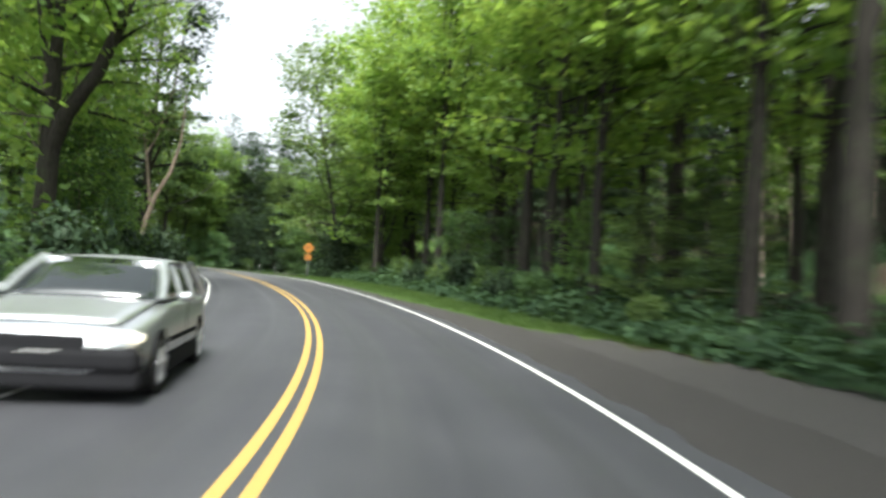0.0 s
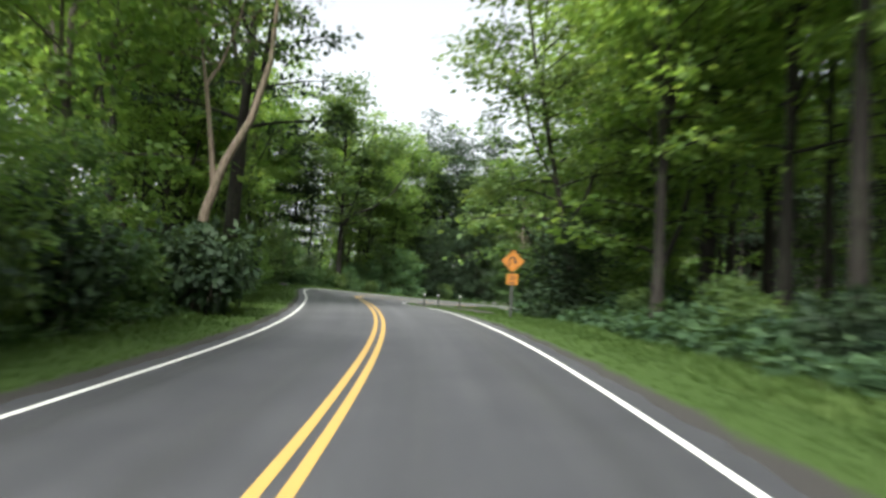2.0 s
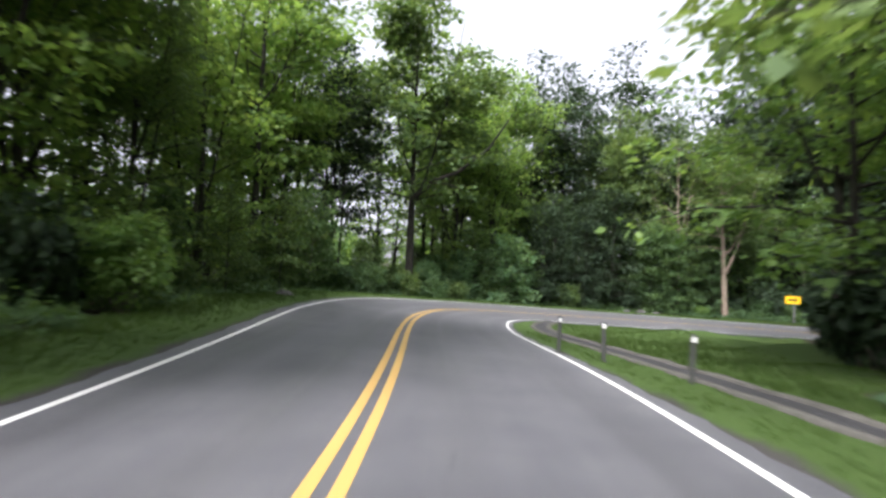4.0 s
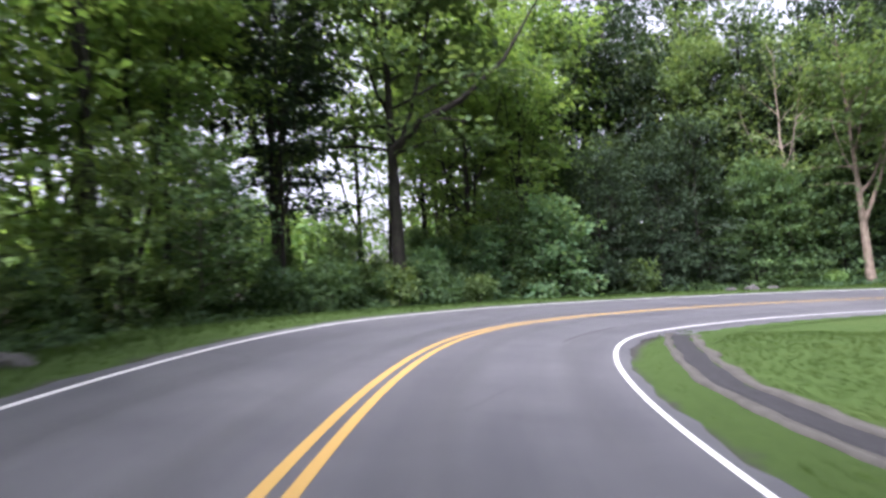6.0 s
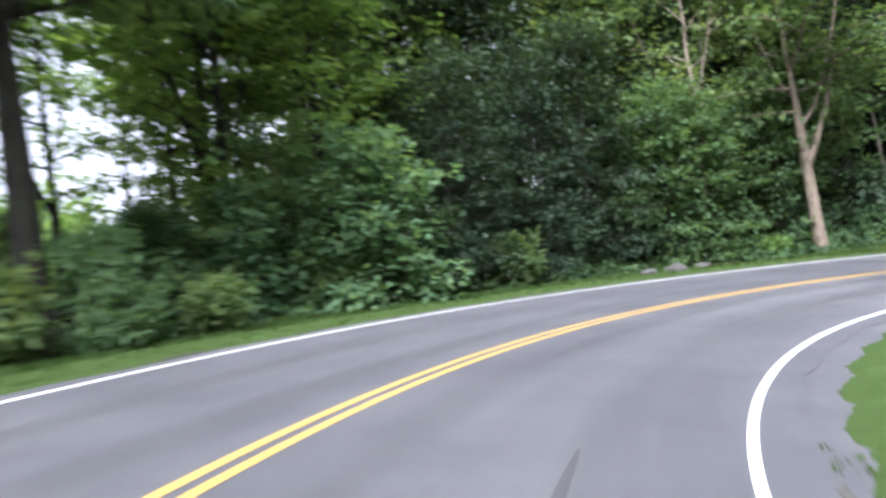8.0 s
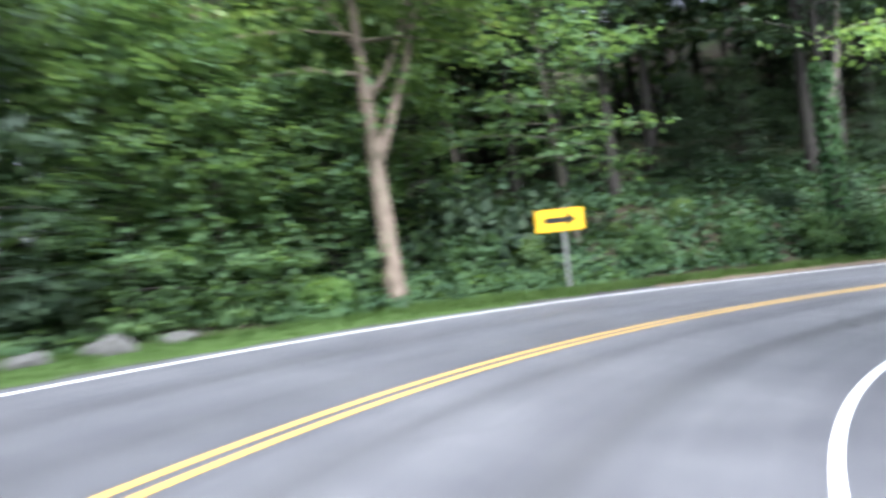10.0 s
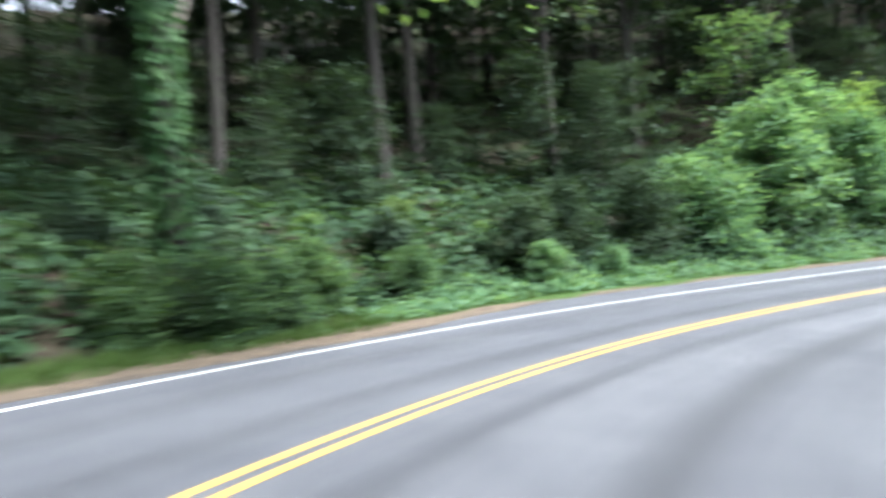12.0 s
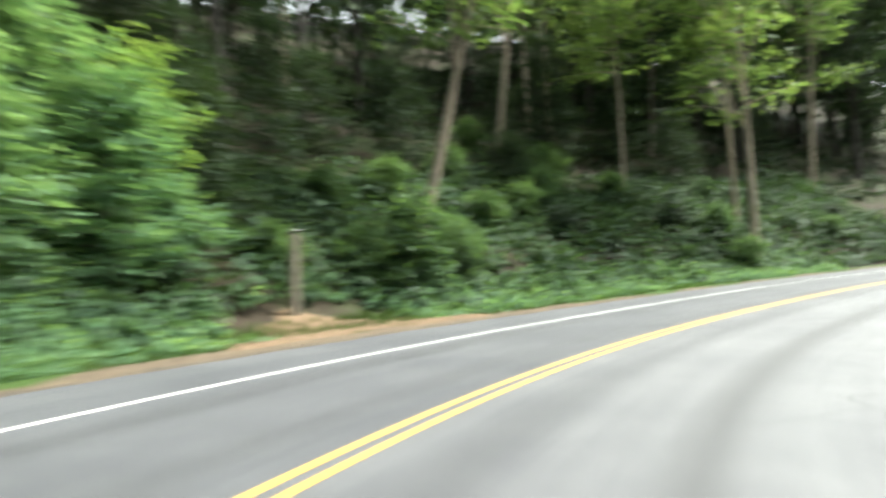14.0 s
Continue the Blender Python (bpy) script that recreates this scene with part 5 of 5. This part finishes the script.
# ---- grass ----
def blades(name, label, count, s_range, d_fn, height, seed):
    g = np.random.default_rng(seed)
    s, q = g.uniform(*s_range, count), g.uniform(0, 1, count)
    lo, hi = d_fn(s)
    d = lo + (hi - lo) * q
    keep = ~((s > 44) & (s < 75.2) & (np.abs(d - gutter_at(s)) < 0.4))
    s, d, q = s[keep], d[keep], q[keep]
    count = len(s)
    x, y, _ = on_road(s, d)
    z = land(x, y)[0]
    per = 3
    R = np.repeat(np.arange(count), per)
    k = len(R)
    az = g.uniform(0, 2 * np.pi, k)
    out = np.stack([np.cos(az), np.sin(az), 0 * az], -1)
    hh = height * g.uniform(0.5, 1.4, k) * (0.6 + 0.6 * np.minimum(1, q[R] * 2))
    base = np.stack([x[R], y[R], z[R]], -1) + out * g.uniform(0, 0.05, (k, 1))
    quads = leaf_quads(base, out * g.uniform(0.2, 0.9, (k, 1)) + np.array([0, 0, 1.0]), out, hh, 0.02 + 0.10 * hh)
    thing(name, label, "grass", kind="stuff", data=mesh_of(name, *quads, LEAF_GRASS))


blades("grass", "short bright roadside grass", 8000, (-6, 60), lambda s: (left_edge(s) - 0.62, left_edge(s) - 2.9), 0.10, 91)
blades("grass", "short bright roadside grass", 9000, (1, 60), lambda s: (right_edge(s) + soil_right(s) + 0.1, right_edge(s) + np.maximum(3.6, soil_right(s) + 1.2)), 0.10, 92)
blades("grass", "short mown meadow grass inside the bend", 9500, (48, 76), lambda s: (right_edge(s) + 0.42, right_edge(s) + 6.5), 0.045, 93)
blades("grass", "short shaded roadside grass", 8000, (60, 104), lambda s: (left_edge(s) - 0.5, left_edge(s) - np.interp(s, [60, 88, 96], [3.3, 3.0, 2.1])), 0.09, 94)
blades("grass", "coarse verge grass below the bank", 9000, (98, 150), lambda s: (left_edge(s) - np.interp(s, [98, 103, 113, 118], [0.75, 0.5, 0.9, 2.0]), left_edge(s) - np.interp(s, [98, 103, 113, 118], [2.1, 1.2, 2.4, 3.9])), 0.15, 95)


# ---- woods far behind ----
def far_woods(name, label, count, s_range, d_range, seed, high=(15, 23), leafmat=LEAF_WOOD):
    g = np.random.default_rng(seed)
    P, trunks = [], []
    s, d = g.uniform(*s_range, count), g.uniform(*d_range, count)
    x, y, _ = on_road(s, d)
    z, ns, nd, *_ = land(x, y)
    for i in range(count):
        if abs(nd[i]) < 17:
            continue
        H = g.uniform(*high)
        k = 620
        v = g.normal(0, 1, (k, 3))
        v /= np.linalg.norm(v, axis=1)[:, None]
        r = g.uniform(2.6, 4.2)
        lob = np.stack([np.cos(v[:, 0] * 5) * 0.5, np.sin(v[:, 1] * 6) * 0.5, np.sin(v[:, 0] * 7 + v[:, 1] * 4) * 0.8], -1)
        P.append(np.array([x[i], y[i], z[i] + H * 0.55]) + v * np.array([r, r, H * 0.46]) * g.uniform(0.5, 1.05, (k, 1)) + lob)
        trunks.append(tube([(x[i], y[i], z[i] - 0.3), (x[i] + g.normal(0, 0.3), y[i], z[i] + H * 0.5), (x[i], y[i] + g.normal(0, 0.4), z[i] + H * 0.9)], [0.22, 0.16, 0.04], 5))
    P = np.concatenate(P)
    k = len(P)
    size = 0.95 * g.uniform(0.6, 1.3, k)
    quads = leaf_tris(P, g.normal(0, 0.7, (k, 3)) + np.array([0, 0, -0.4]), np.array([0, 0, 0.9]) + g.normal(0, 0.5, (k, 3)), size, size * 0.75)
    ob = thing(name, label, "woods", kind="stuff")
    part("crowns", mesh_of("crowns", *quads, leafmat), ob)
    part("trunks", mesh_of("trunks", *join(trunks), BARK_DARK, True), ob)


far_woods("far_woods", "dense green woods behind the roadside trees", 6, (-20, 58), (-60, -28), 101, (8, 13), LEAF_LIT)
far_woods("far_woods", "low green woods beside the bend", 26, (52, 78), (-46, -26), 106, (6, 9.5), LEAF_LIT)
far_woods("far_woods", "dense green woods behind the bend", 46, (90, 112), (-62, -22), 102, (11, 15), LEAF_WOOD)
far_woods("far_woods", "dense green woods on the hill above the bank", 170, (102, 195), (-62, -19), 103, (16, 24), LEAF_SHADED)
far_woods("far_woods", "thin line of trees beyond the bend", 46, (60, 92), (-70, -38), 104, (7, 10.5), LEAF_LIT)
far_woods("far_woods", "dense green woods between the road's two legs", 22, (-30, 45), (24, 42), 105, (15, 22), LEAF_LIT)


# ---- signs ----
def text_mesh(name, words, size, mat, depth=0.002):
    cu = bpy.data.curves.new(name, "FONT")
    cu.body, cu.size, cu.extrude = words, size, depth
    cu.align_x, cu.align_y = "CENTER", "CENTER"
    tmp = bpy.data.objects.new(name, cu)
    scene.collection.objects.link(tmp)
    bpy.context.view_layer.update()
    me = bpy.data.meshes.new_from_object(tmp.evaluated_get(bpy.context.evaluated_depsgraph_get()))
    bpy.data.objects.remove(tmp)
    me.materials.clear()
    me.materials.append(mat)
    return me


def plate_bm(outline, thick):
    """A flat plate from an outline in x and z, its face towards -y."""
    bm = bmesh.new()
    front = [bm.verts.new((x, 0, z)) for x, z in outline]
    f = bm.faces.new(front)
    r = bmesh.ops.extrude_face_region(bm, geom=[f])
    bmesh.ops.translate(bm, verts=[v for v in r["geom"] if isinstance(v, bmesh.types.BMVert)], vec=(0, thick, 0))
    return bm


def rounded(w, h, r, n=4, turn=0.0):
    pts = []
    for cx, cz, a0 in ((w / 2 - r, h / 2 - r, 0), (-w / 2 + r, h / 2 - r, 90), (-w / 2 + r, -h / 2 + r, 180), (w / 2 - r, -h / 2 + r, 270)):
        for k in range(n + 1):
            a = radians(a0 + 90 * k / n)
            x, z = cx + r * math.cos(a), cz + r * math.sin(a)
            pts.append((x * math.cos(turn) - z * math.sin(turn), x * math.sin(turn) + z * math.cos(turn)))
    return pts


def channel_post(name, height, mat, wide=0.06, deep=0.03):
    """A U-shaped sign post with holes' worth of ribs."""
    bm = bmesh.new()
    box_bm(bm, wide, 0.006, height, pose(0, 0, height / 2))
    for x in (-1, 1):
        box_bm(bm, 0.006, deep, height, pose(x * (wide / 2 - 0.003), deep / 2 + 0.003, height / 2))
        box_bm(bm, 0.018, 0.005, height, pose(x * (wide / 2 + 0.006), deep + 0.003, height / 2))
    return from_bm(name, bm, mat)


def hairpin_sign():
    x, y = -6.3, 44.95
    # it faces the traffic that comes up the first leg
    face = math.degrees(math.atan2(y - 24.0, x + 3.9)) - 90
    ob = thing("warning_sign", "amber diamond hairpin warning sign above a 20 speed plate", "road sign", pose(x, y, land_z(x, y), 0, 0, face))
    part("post", channel_post("post", 2.72, POST_DARK, 0.07), ob, "dark steel post", pose(0, 0.02, -0.35))
    zc = 2.1
    dia = part("diamond", from_bm("diamond", plate_bm(rounded(0.61, 0.61, 0.05, 4, radians(45)), 0.004), SIGN_ORANGE), ob, "", pose(0, -0.004, zc))
    ring = bmesh.new()
    a, b = rounded(0.57, 0.57, 0.04, 4, radians(45)), rounded(0.545, 0.545, 0.035, 4, radians(45))
    va, vb = [ring.verts.new((p, 0, q)) for p, q in a], [ring.verts.new((p, 0, q)) for p, q in b]
    for i in range(len(va)):
        j = (i + 1) % len(va)
        ring.faces.new((va[i], va[j], vb[j], vb[i]))
    part("border", from_bm("border", ring, SIGN_BLACK), dia, "", pose(0, -0.003, 0))
    # bent arrow
    bm = bmesh.new()
    path = [(-0.13, -0.20), (-0.13, -0.05)] + [(-0.02 - 0.11 * math.cos(t), 0.0 + 0.12 * math.sin(t)) for t in np.linspace(0, math.pi, 13)] + [(0.09, -0.02)]
    w = 0.03
    left, right = [], []
    for i, p in enumerate(path):
        q0, q1 = path[max(0, i - 1)], path[min(len(path) - 1, i + 1)]
        tx, tz = q1[0] - q0[0], q1[1] - q0[1]
        ln = math.hypot(tx, tz)
        nx, nz = -tz / ln, tx / ln
        left.append(bm.verts.new((p[0] + nx * w, 0, p[1] + nz * w)))
        right.append(bm.verts.new((p[0] - nx * w, 0, p[1] - nz * w)))
    for i in range(len(path) - 1):
        bm.faces.new((left[i], left[i + 1], right[i + 1], right[i]))
    bm.faces.new([bm.verts.new(v) for v in ((0.005, 0, -0.015), (0.175, 0, -0.015), (0.09, 0, -0.13))])
    part("arrow", from_bm("arrow", bm, SIGN_BLACK), dia, "", pose(0, -0.003, 0.02))
    plate = part("speed_plate", from_bm("speed_plate", plate_bm(rounded(0.42, 0.40, 0.03), 0.004), SIGN_ORANGE), ob, "", pose(0, -0.004, zc - 0.66))
    part("numerals", text_mesh("numerals", "20", 0.26, SIGN_BLACK), plate, "", pose(0, -0.004, 0.05, 90))
    part("line_of_print", box("line_of_print", 0.22, 0.002, 0.055, SIGN_BLACK, 0), plate, "", pose(0, -0.003, -0.13))
    for z in (zc + 0.2, zc - 0.2, zc - 0.66):
        bm = bmesh.new()
        bmesh.ops.create_cone(bm, cap_ends=True, segments=8, radius1=0.012, radius2=0.012, depth=0.012, matrix=pose(0, -0.008, z, 90))
        part("bolt", from_bm("bolt", bm, STEEL), ob)


def arrow_sign():
    x, y = -5.7, 100.35
    ob = thing("arrow_sign", "yellow rectangular sign with a black arrow on a post", "road sign", pose(x, y, land_z(x, y), 0, 0, -36))
    part("post", box("post", 0.10, 0.09, 2.45, STEEL, 0.008), ob, "weathered grey post", pose(0.08, 0.06, 0.93))
    zc = 1.84
    pl = part("plate", from_bm("plate", plate_bm(rounded(1.22, 0.58, 0.045), 0.004), SIGN_GOLD), ob, "", pose(0, 0.0, zc, 0, 0.5))
    rim = bmesh.new()
    a, b = rounded(1.19, 0.55, 0.04), rounded(1.17, 0.53, 0.035)
    va, vb = [rim.verts.new((p, 0, q)) for p, q in a], [rim.verts.new((p, 0, q)) for p, q in b]
    for i in range(len(va)):
        j = (i + 1) % len(va)
        rim.faces.new((va[i], va[j], vb[j], vb[i]))
    part("border", from_bm("border", rim, SIGN_BLACK), pl, "", pose(0, -0.003, 0))
    bm = bmesh.new()
    bm.faces.new([bm.verts.new((p, 0, q)) for p, q in ((-0.40, -0.07), (0.20, -0.07), (0.14, -0.20), (0.43, 0.0), (0.14, 0.20), (0.20, 0.07), (-0.40, 0.07))])
    part("arrow", from_bm("arrow", bm, SIGN_BLACK), pl, "black arrow", pose(0, -0.003, 0))
    for z in (0.13, -0.13):
        bm = bmesh.new()
        bmesh.ops.create_cone(bm, cap_ends=True, segments=8, radius1=0.014, radius2=0.014, depth=0.012, matrix=pose(0.08, -0.006, z, 90))
        part("bolt", from_bm("bolt", bm, STEEL), pl)


def marker_posts():
    first = None
    for x, y, lean in ((-9.73, 51.64, 1.5), (-11.34, 53.99, -2.0), (-12.51, 55.50, 1.0)):
        h = float(np.interp(nearest(x, y)[0][0], RS, RH))
        m = pose(float(x), float(y), land_z(float(x), float(y)), lean, lean * 0.7, math.degrees(h))
        if first is None:
            first = thing("marker_post", "slim dark road marker post with a white reflector", "marker post", m, "marker posts inside the bend")
            part("post", channel_post("post", 1.0, POST_DARK, 0.05, 0.02), first, "", pose(0, 0, -0.27))
            part("reflector", box("reflector", 0.055, 0.012, 0.08, REFLECT, 0.004), first, "white reflector", pose(0, -0.012, 0.66))
        else:
            copy_thing(first, m)


def wooden_post():
    x, y = 28.16, 86.55
    bm = bmesh.new()
    box_bm(bm, 0.17, 0.15, 2.1, pose(0, 0, 0.75), 0.015)
    for v in bm.verts:
        if v.co.z > 1.5:
            v.co.z += 0.05 * v.co.x / 0.08
    ob = thing("wooden_post", "weathered grey wooden post standing on the bank", "post", pose(x, y, land_z(x, y), 1.5, -1, 20))
    part("post", from_bm("post", bm, POST_WOOD), ob)
    part("cap", box("cap", 0.19, 0.17, 0.03, STEEL, 0.006), ob, "thin metal cap", pose(0, 0, 1.83, 0, 20))


def rock_mesh(seed, sx, sy, sz):
    g = np.random.default_rng(seed)
    bm = bmesh.new()
    bmesh.ops.create_icosphere(bm, subdivisions=3, radius=1)
    for v in bm.verts:
        n = noise.noise(v.co * 1.3 + Vector((seed, 0, 0))) * 0.35 + noise.noise(v.co * 3.7 + Vector((0, seed, 0))) * 0.12
        v.co = v.co * (1 + n)
        v.co = Vector((round(v.co.x * 3.5) / 3.5 * 0.35 + v.co.x * 0.65, v.co.y, max(v.co.z, -0.4)))
        v.co = Vector((v.co.x * sx, v.co.y * sy, v.co.z * sz))
    return from_bm("rock", bm, ROCK, False)


hairpin_sign()
arrow_sign()
marker_posts()
wooden_post()
for k, (x, y, sx, sy, sz, t) in enumerate(((-15.93, 95.80, 0.36, 0.25, 0.27, 30), (-15.0, 96.80, 0.42, 0.25, 0.17, 55), (-16.9, 95.1, 0.34, 0.24, 0.17, 45), (-24.3, 63.0, 0.36, 0.26, 0.18, 10))):
    thing("rock", "grey weathered rock half sunk in the verge", "rock", pose(x, y, land_z(x, y) + 0.03, 0, 0, t), "rocks on the verge", data=rock_mesh(k + 3, sx, sy, sz))


# a model that no place asked for stands in the deep wood
for k, model in enumerate(EDGE_TREES + TALL_TREES + SAPLINGS + THICKETS + NEAR_TALL + SHRUBS + BUSHES + [DARK_SAPLING, DARK_SHRUB, BANK_SHRUB, BRIGHT_BUSH]):
    if model.name not in used:
        plant(model, 24.0 + 3 * k, 20.0 + 2 * k)


# ---- silver car in the other lane ----
def silver_car():
    s, d = -2.0, -2.36
    x, y, h = on_road(s, d)
    z = float(road_z(s, d))
    # local +x runs from the nose to the tail, so the nose faces back along the road
    car = thing("car", "silver family car with lit headlights on the road", "car", pose(float(x), float(y), z, 0, 0, math.degrees(float(h)) + 93) @ Matrix.Diagonal((0.92, 1, 0.92, 1)))
    st = [  # from the nose, half width, bottom, top
        (-2.30, 0.50, 0.34, 0.58), (-2.24, 0.70, 0.26, 0.70), (-2.05, 0.82, 0.22, 0.78), (-1.6, 0.87, 0.21, 0.87), (-1.05, 0.885, 0.21, 0.97),
        (-0.4, 0.89, 0.21, 1.0), (0.6, 0.89, 0.21, 1.01), (1.5, 0.885, 0.22, 1.02), (2.05, 0.86, 0.26, 1.02), (2.25, 0.80, 0.32, 0.98), (2.32, 0.70, 0.40, 0.90)]
    rings = []
    for px, w, lo, hi in st:
        half = [(0.0, lo), (0.80 * w, lo), (0.96 * w, lo + 0.08), (w, lo + 0.24), (w * 1.0, lo + 0.45 * (hi - lo)), (0.985 * w, hi - 0.10), (0.93 * w, hi - 0.025), (0.70 * w, hi + 0.012), (0.0, hi + 0.03)]
        ring = [(px, -a, b) for a, b in half] + [(px, a, b) for a, b in half[-2:0:-1]]
        rings.append(ring)
    V = np.array(rings)
    n, m = V.shape[:2]
    F = [(i * m + j, i * m + (j + 1) % m, (i + 1) * m + (j + 1) % m, (i + 1) * m + j) for i in range(n - 1) for j in range(m)]
    bm = bmesh.new()
    vs = [bm.verts.new(p) for p in V.reshape(-1, 3)]
    for f in F:
        bm.faces.new([vs[i] for i in f])
    bm.faces.new(vs[:m])
    bm.faces.new(vs[-m:])
    part("body", from_bm("body", bm, PAINT_SILVER, True), car, "silver painted body")

    def sheet(name, corners, mat, nu=6, nv=4, bulge=0.03, way=(0, 0, 1), thick=0.012):
        """A gently bowed four-cornered panel with thickness."""
        a, b, c, e = [Vector(p) for p in corners]
        bm = bmesh.new()
        grid = []
        for i in range(nu + 1):
            row = []
            for j in range(nv + 1):
                u, v = i / nu, j / nv
                p = (a * (1 - u) + b * u) * (1 - v) + (e * (1 - u) + c * u) * v
                p += Vector(way) * bulge * 16 * u * (1 - u) * v * (1 - v) * 0.6 + Vector(way) * bulge * 4 * u * (1 - u) * 0.4
                row.append(bm.verts.new(p))
            grid.append(row)
        faces = [bm.faces.new((grid[i][j], grid[i + 1][j], grid[i + 1][j + 1], grid[i][j + 1])) for i in range(nu) for j in range(nv)]
        r = bmesh.ops.extrude_face_region(bm, geom=faces)
        bmesh.ops.translate(bm, verts=[q for q in r["geom"] if isinstance(q, bmesh.types.BMVert)], vec=Vector(way) * -thick)
        return from_bm(name, bm, mat, True)

    part("windscreen", sheet("windscreen", [(-1.05, -0.76, 0.99), (-1.05, 0.76, 0.99), (-0.28, 0.62, 1.46), (-0.28, -0.62, 1.46)], GLASS_DARK, way=(-0.6, 0, 0.8), bulge=0.05), car, "dark reflective windscreen")
    part("rear_window", sheet("rear_window", [(2.12, 0.72, 1.03), (2.12, -0.72, 1.03), (1.72, -0.60, 1.44), (1.72, 0.60, 1.44)], GLASS_DARK, way=(0.8, 0, 0.5), bulge=0.03), car)
    for q in (-1, 1):
        for x0, x1, t0, t1 in ((-0.86, 0.12, -0.16, 0.16), (0.20, 1.10, 0.22, 1.06), (1.18, 1.95, 1.12, 1.62)):
            part("side_window", sheet("side_window", [(x0, q * 0.805, 1.015), (x1, q * 0.805, 1.02), (t1, q * 0.645, 1.43), (t0, q * 0.645, 1.43)], GLASS_DARK, way=(0, q, 0.3), bulge=0.015), car)
        for (ax, az), (bx, bz), wd in (((-1.06, 1.0), (-0.24, 1.46), 0.05), ((0.16, 1.0), (0.19, 1.46), 0.035), ((1.14, 1.0), (1.10, 1.46), 0.035), ((2.06, 1.0), (1.68, 1.46), 0.07)):
            part("pillar", mesh_of("pillar", *tube([(ax, q * 0.80, az), ((ax + bx) / 2, q * 0.735, (az + bz) / 2 + 0.01), (bx, q * 0.635, bz)], [wd, wd, wd], 8), PAINT_SILVER, True), car)
    part("roof", sheet("roof", [(-0.32, -0.68, 1.455), (1.78, -0.66, 1.455), (1.78, 0.66, 1.455), (-0.32, 0.68, 1.455)], PAINT_SILVER, 10, 8, 0.075, (0, 0, 1), 0.03), car, "silver roof panel")
    part("bonnet", sheet("bonnet", [(-2.12, -0.62, 0.815), (-2.12, 0.62, 0.815), (-1.08, 0.74, 1.005), (-1.08, -0.74, 1.005)], PAINT_SILVER, 8, 6, 0.03, (-0.2, 0, 1), 0.02), car)
    part("grille", box("grille", 0.10, 0.80, 0.17, TRIM_BLACK, 0.03), car, "black grille", pose(-2.27, 0, 0.60))
    # black bumper and air dam: low shade and grille opening put into their colour
    part("bumper", box("bumper", 0.28, 1.70, 0.24, TRIM_BLACK, 0.07), car, "bumper darkened for the shade on the nose", pose(-2.20, 0, 0.45))
    part("air_dam", box("air_dam", 0.34, 1.72, 0.24, TRIM_BLACK, 0.05), car, "lower air dam darkened for shade", pose(-2.12, 0, 0.27))
    part("number_plate", box("number_plate", 0.012, 0.32, 0.15, PLATE, 0.006), car, "", pose(-2.325, 0, 0.46))
    for q in (-1, 1):
        bm = bmesh.new()
        bmesh.ops.create_uvsphere(bm, u_segments=16, v_segments=10, radius=1, matrix=Matrix.Diagonal((0.15, 0.24, 0.085, 1)))
        part("headlight", from_bm("headlight", bm, LAMP_LENS, True), car, "lit clear headlight", pose(-2.10, q * 0.62, 0.645, 0, 12, -q * 30))
        bm = bmesh.new()
        bmesh.ops.create_uvsphere(bm, u_segments=12, v_segments=8, radius=1, matrix=Matrix.Diagonal((0.09, 0.10, 0.065, 1)))
        part("mirror", from_bm("mirror", bm, PAINT_SILVER, True), car, "", pose(-0.72, q * 0.99, 1.06))
        for wx in (-1.42, 1.36):
            hub = part("wheel", mesh_of("wheel", *tube([(0, -0.10, 0), (0, -0.09, 0), (0, 0.09, 0), (0, 0.10, 0)], [0.22, 0.30, 0.30, 0.22], 24), RUBBER, True), car, "black tyre", pose(wx, q * 0.80, 0.315))
            bm = bmesh.new()
            bmesh.ops.create_cone(bm, cap_ends=True, segments=24, radius1=0.215, radius2=0.20, depth=0.03, matrix=pose(0, q * 0.095, 0, 90))
            for k in range(5):
                box_bm(bm, 0.05, 0.03, 0.20, pose(0, q * 0.11, 0, 0, 72 * k) @ pose(0, 0, 0.10), 0.008)
            part("rim", from_bm("rim", bm, ALLOY), hub, "alloy rim")
            bm = bmesh.new()
            bmesh.ops.create_cone(bm, cap_ends=True, segments=28, radius1=0.36, radius2=0.36, depth=0.02, matrix=pose(0, 0, 0, 90))
            part("wheel_arch", from_bm("wheel_arch", bm, TRIM_BLACK), car, "", pose(wx, q * 0.876, 0.36))
        part("door_seam", box("door_seam", 0.012, 0.006, 0.62, TRIM_BLACK, 0), car, "", pose(0.16, q * 0.889, 0.66))
        part("sill", box("sill", 2.1, 0.05, 0.24, TRIM_BLACK, 0.03), car, "dark lower sill", pose(-0.02, q * 0.875, 0.30))
        part("side_moulding", box("side_moulding", 2.0, 0.02, 0.06, TRIM_BLACK, 0.006), car, "", pose(-0.02, q * 0.892, 0.56))


silver_car()
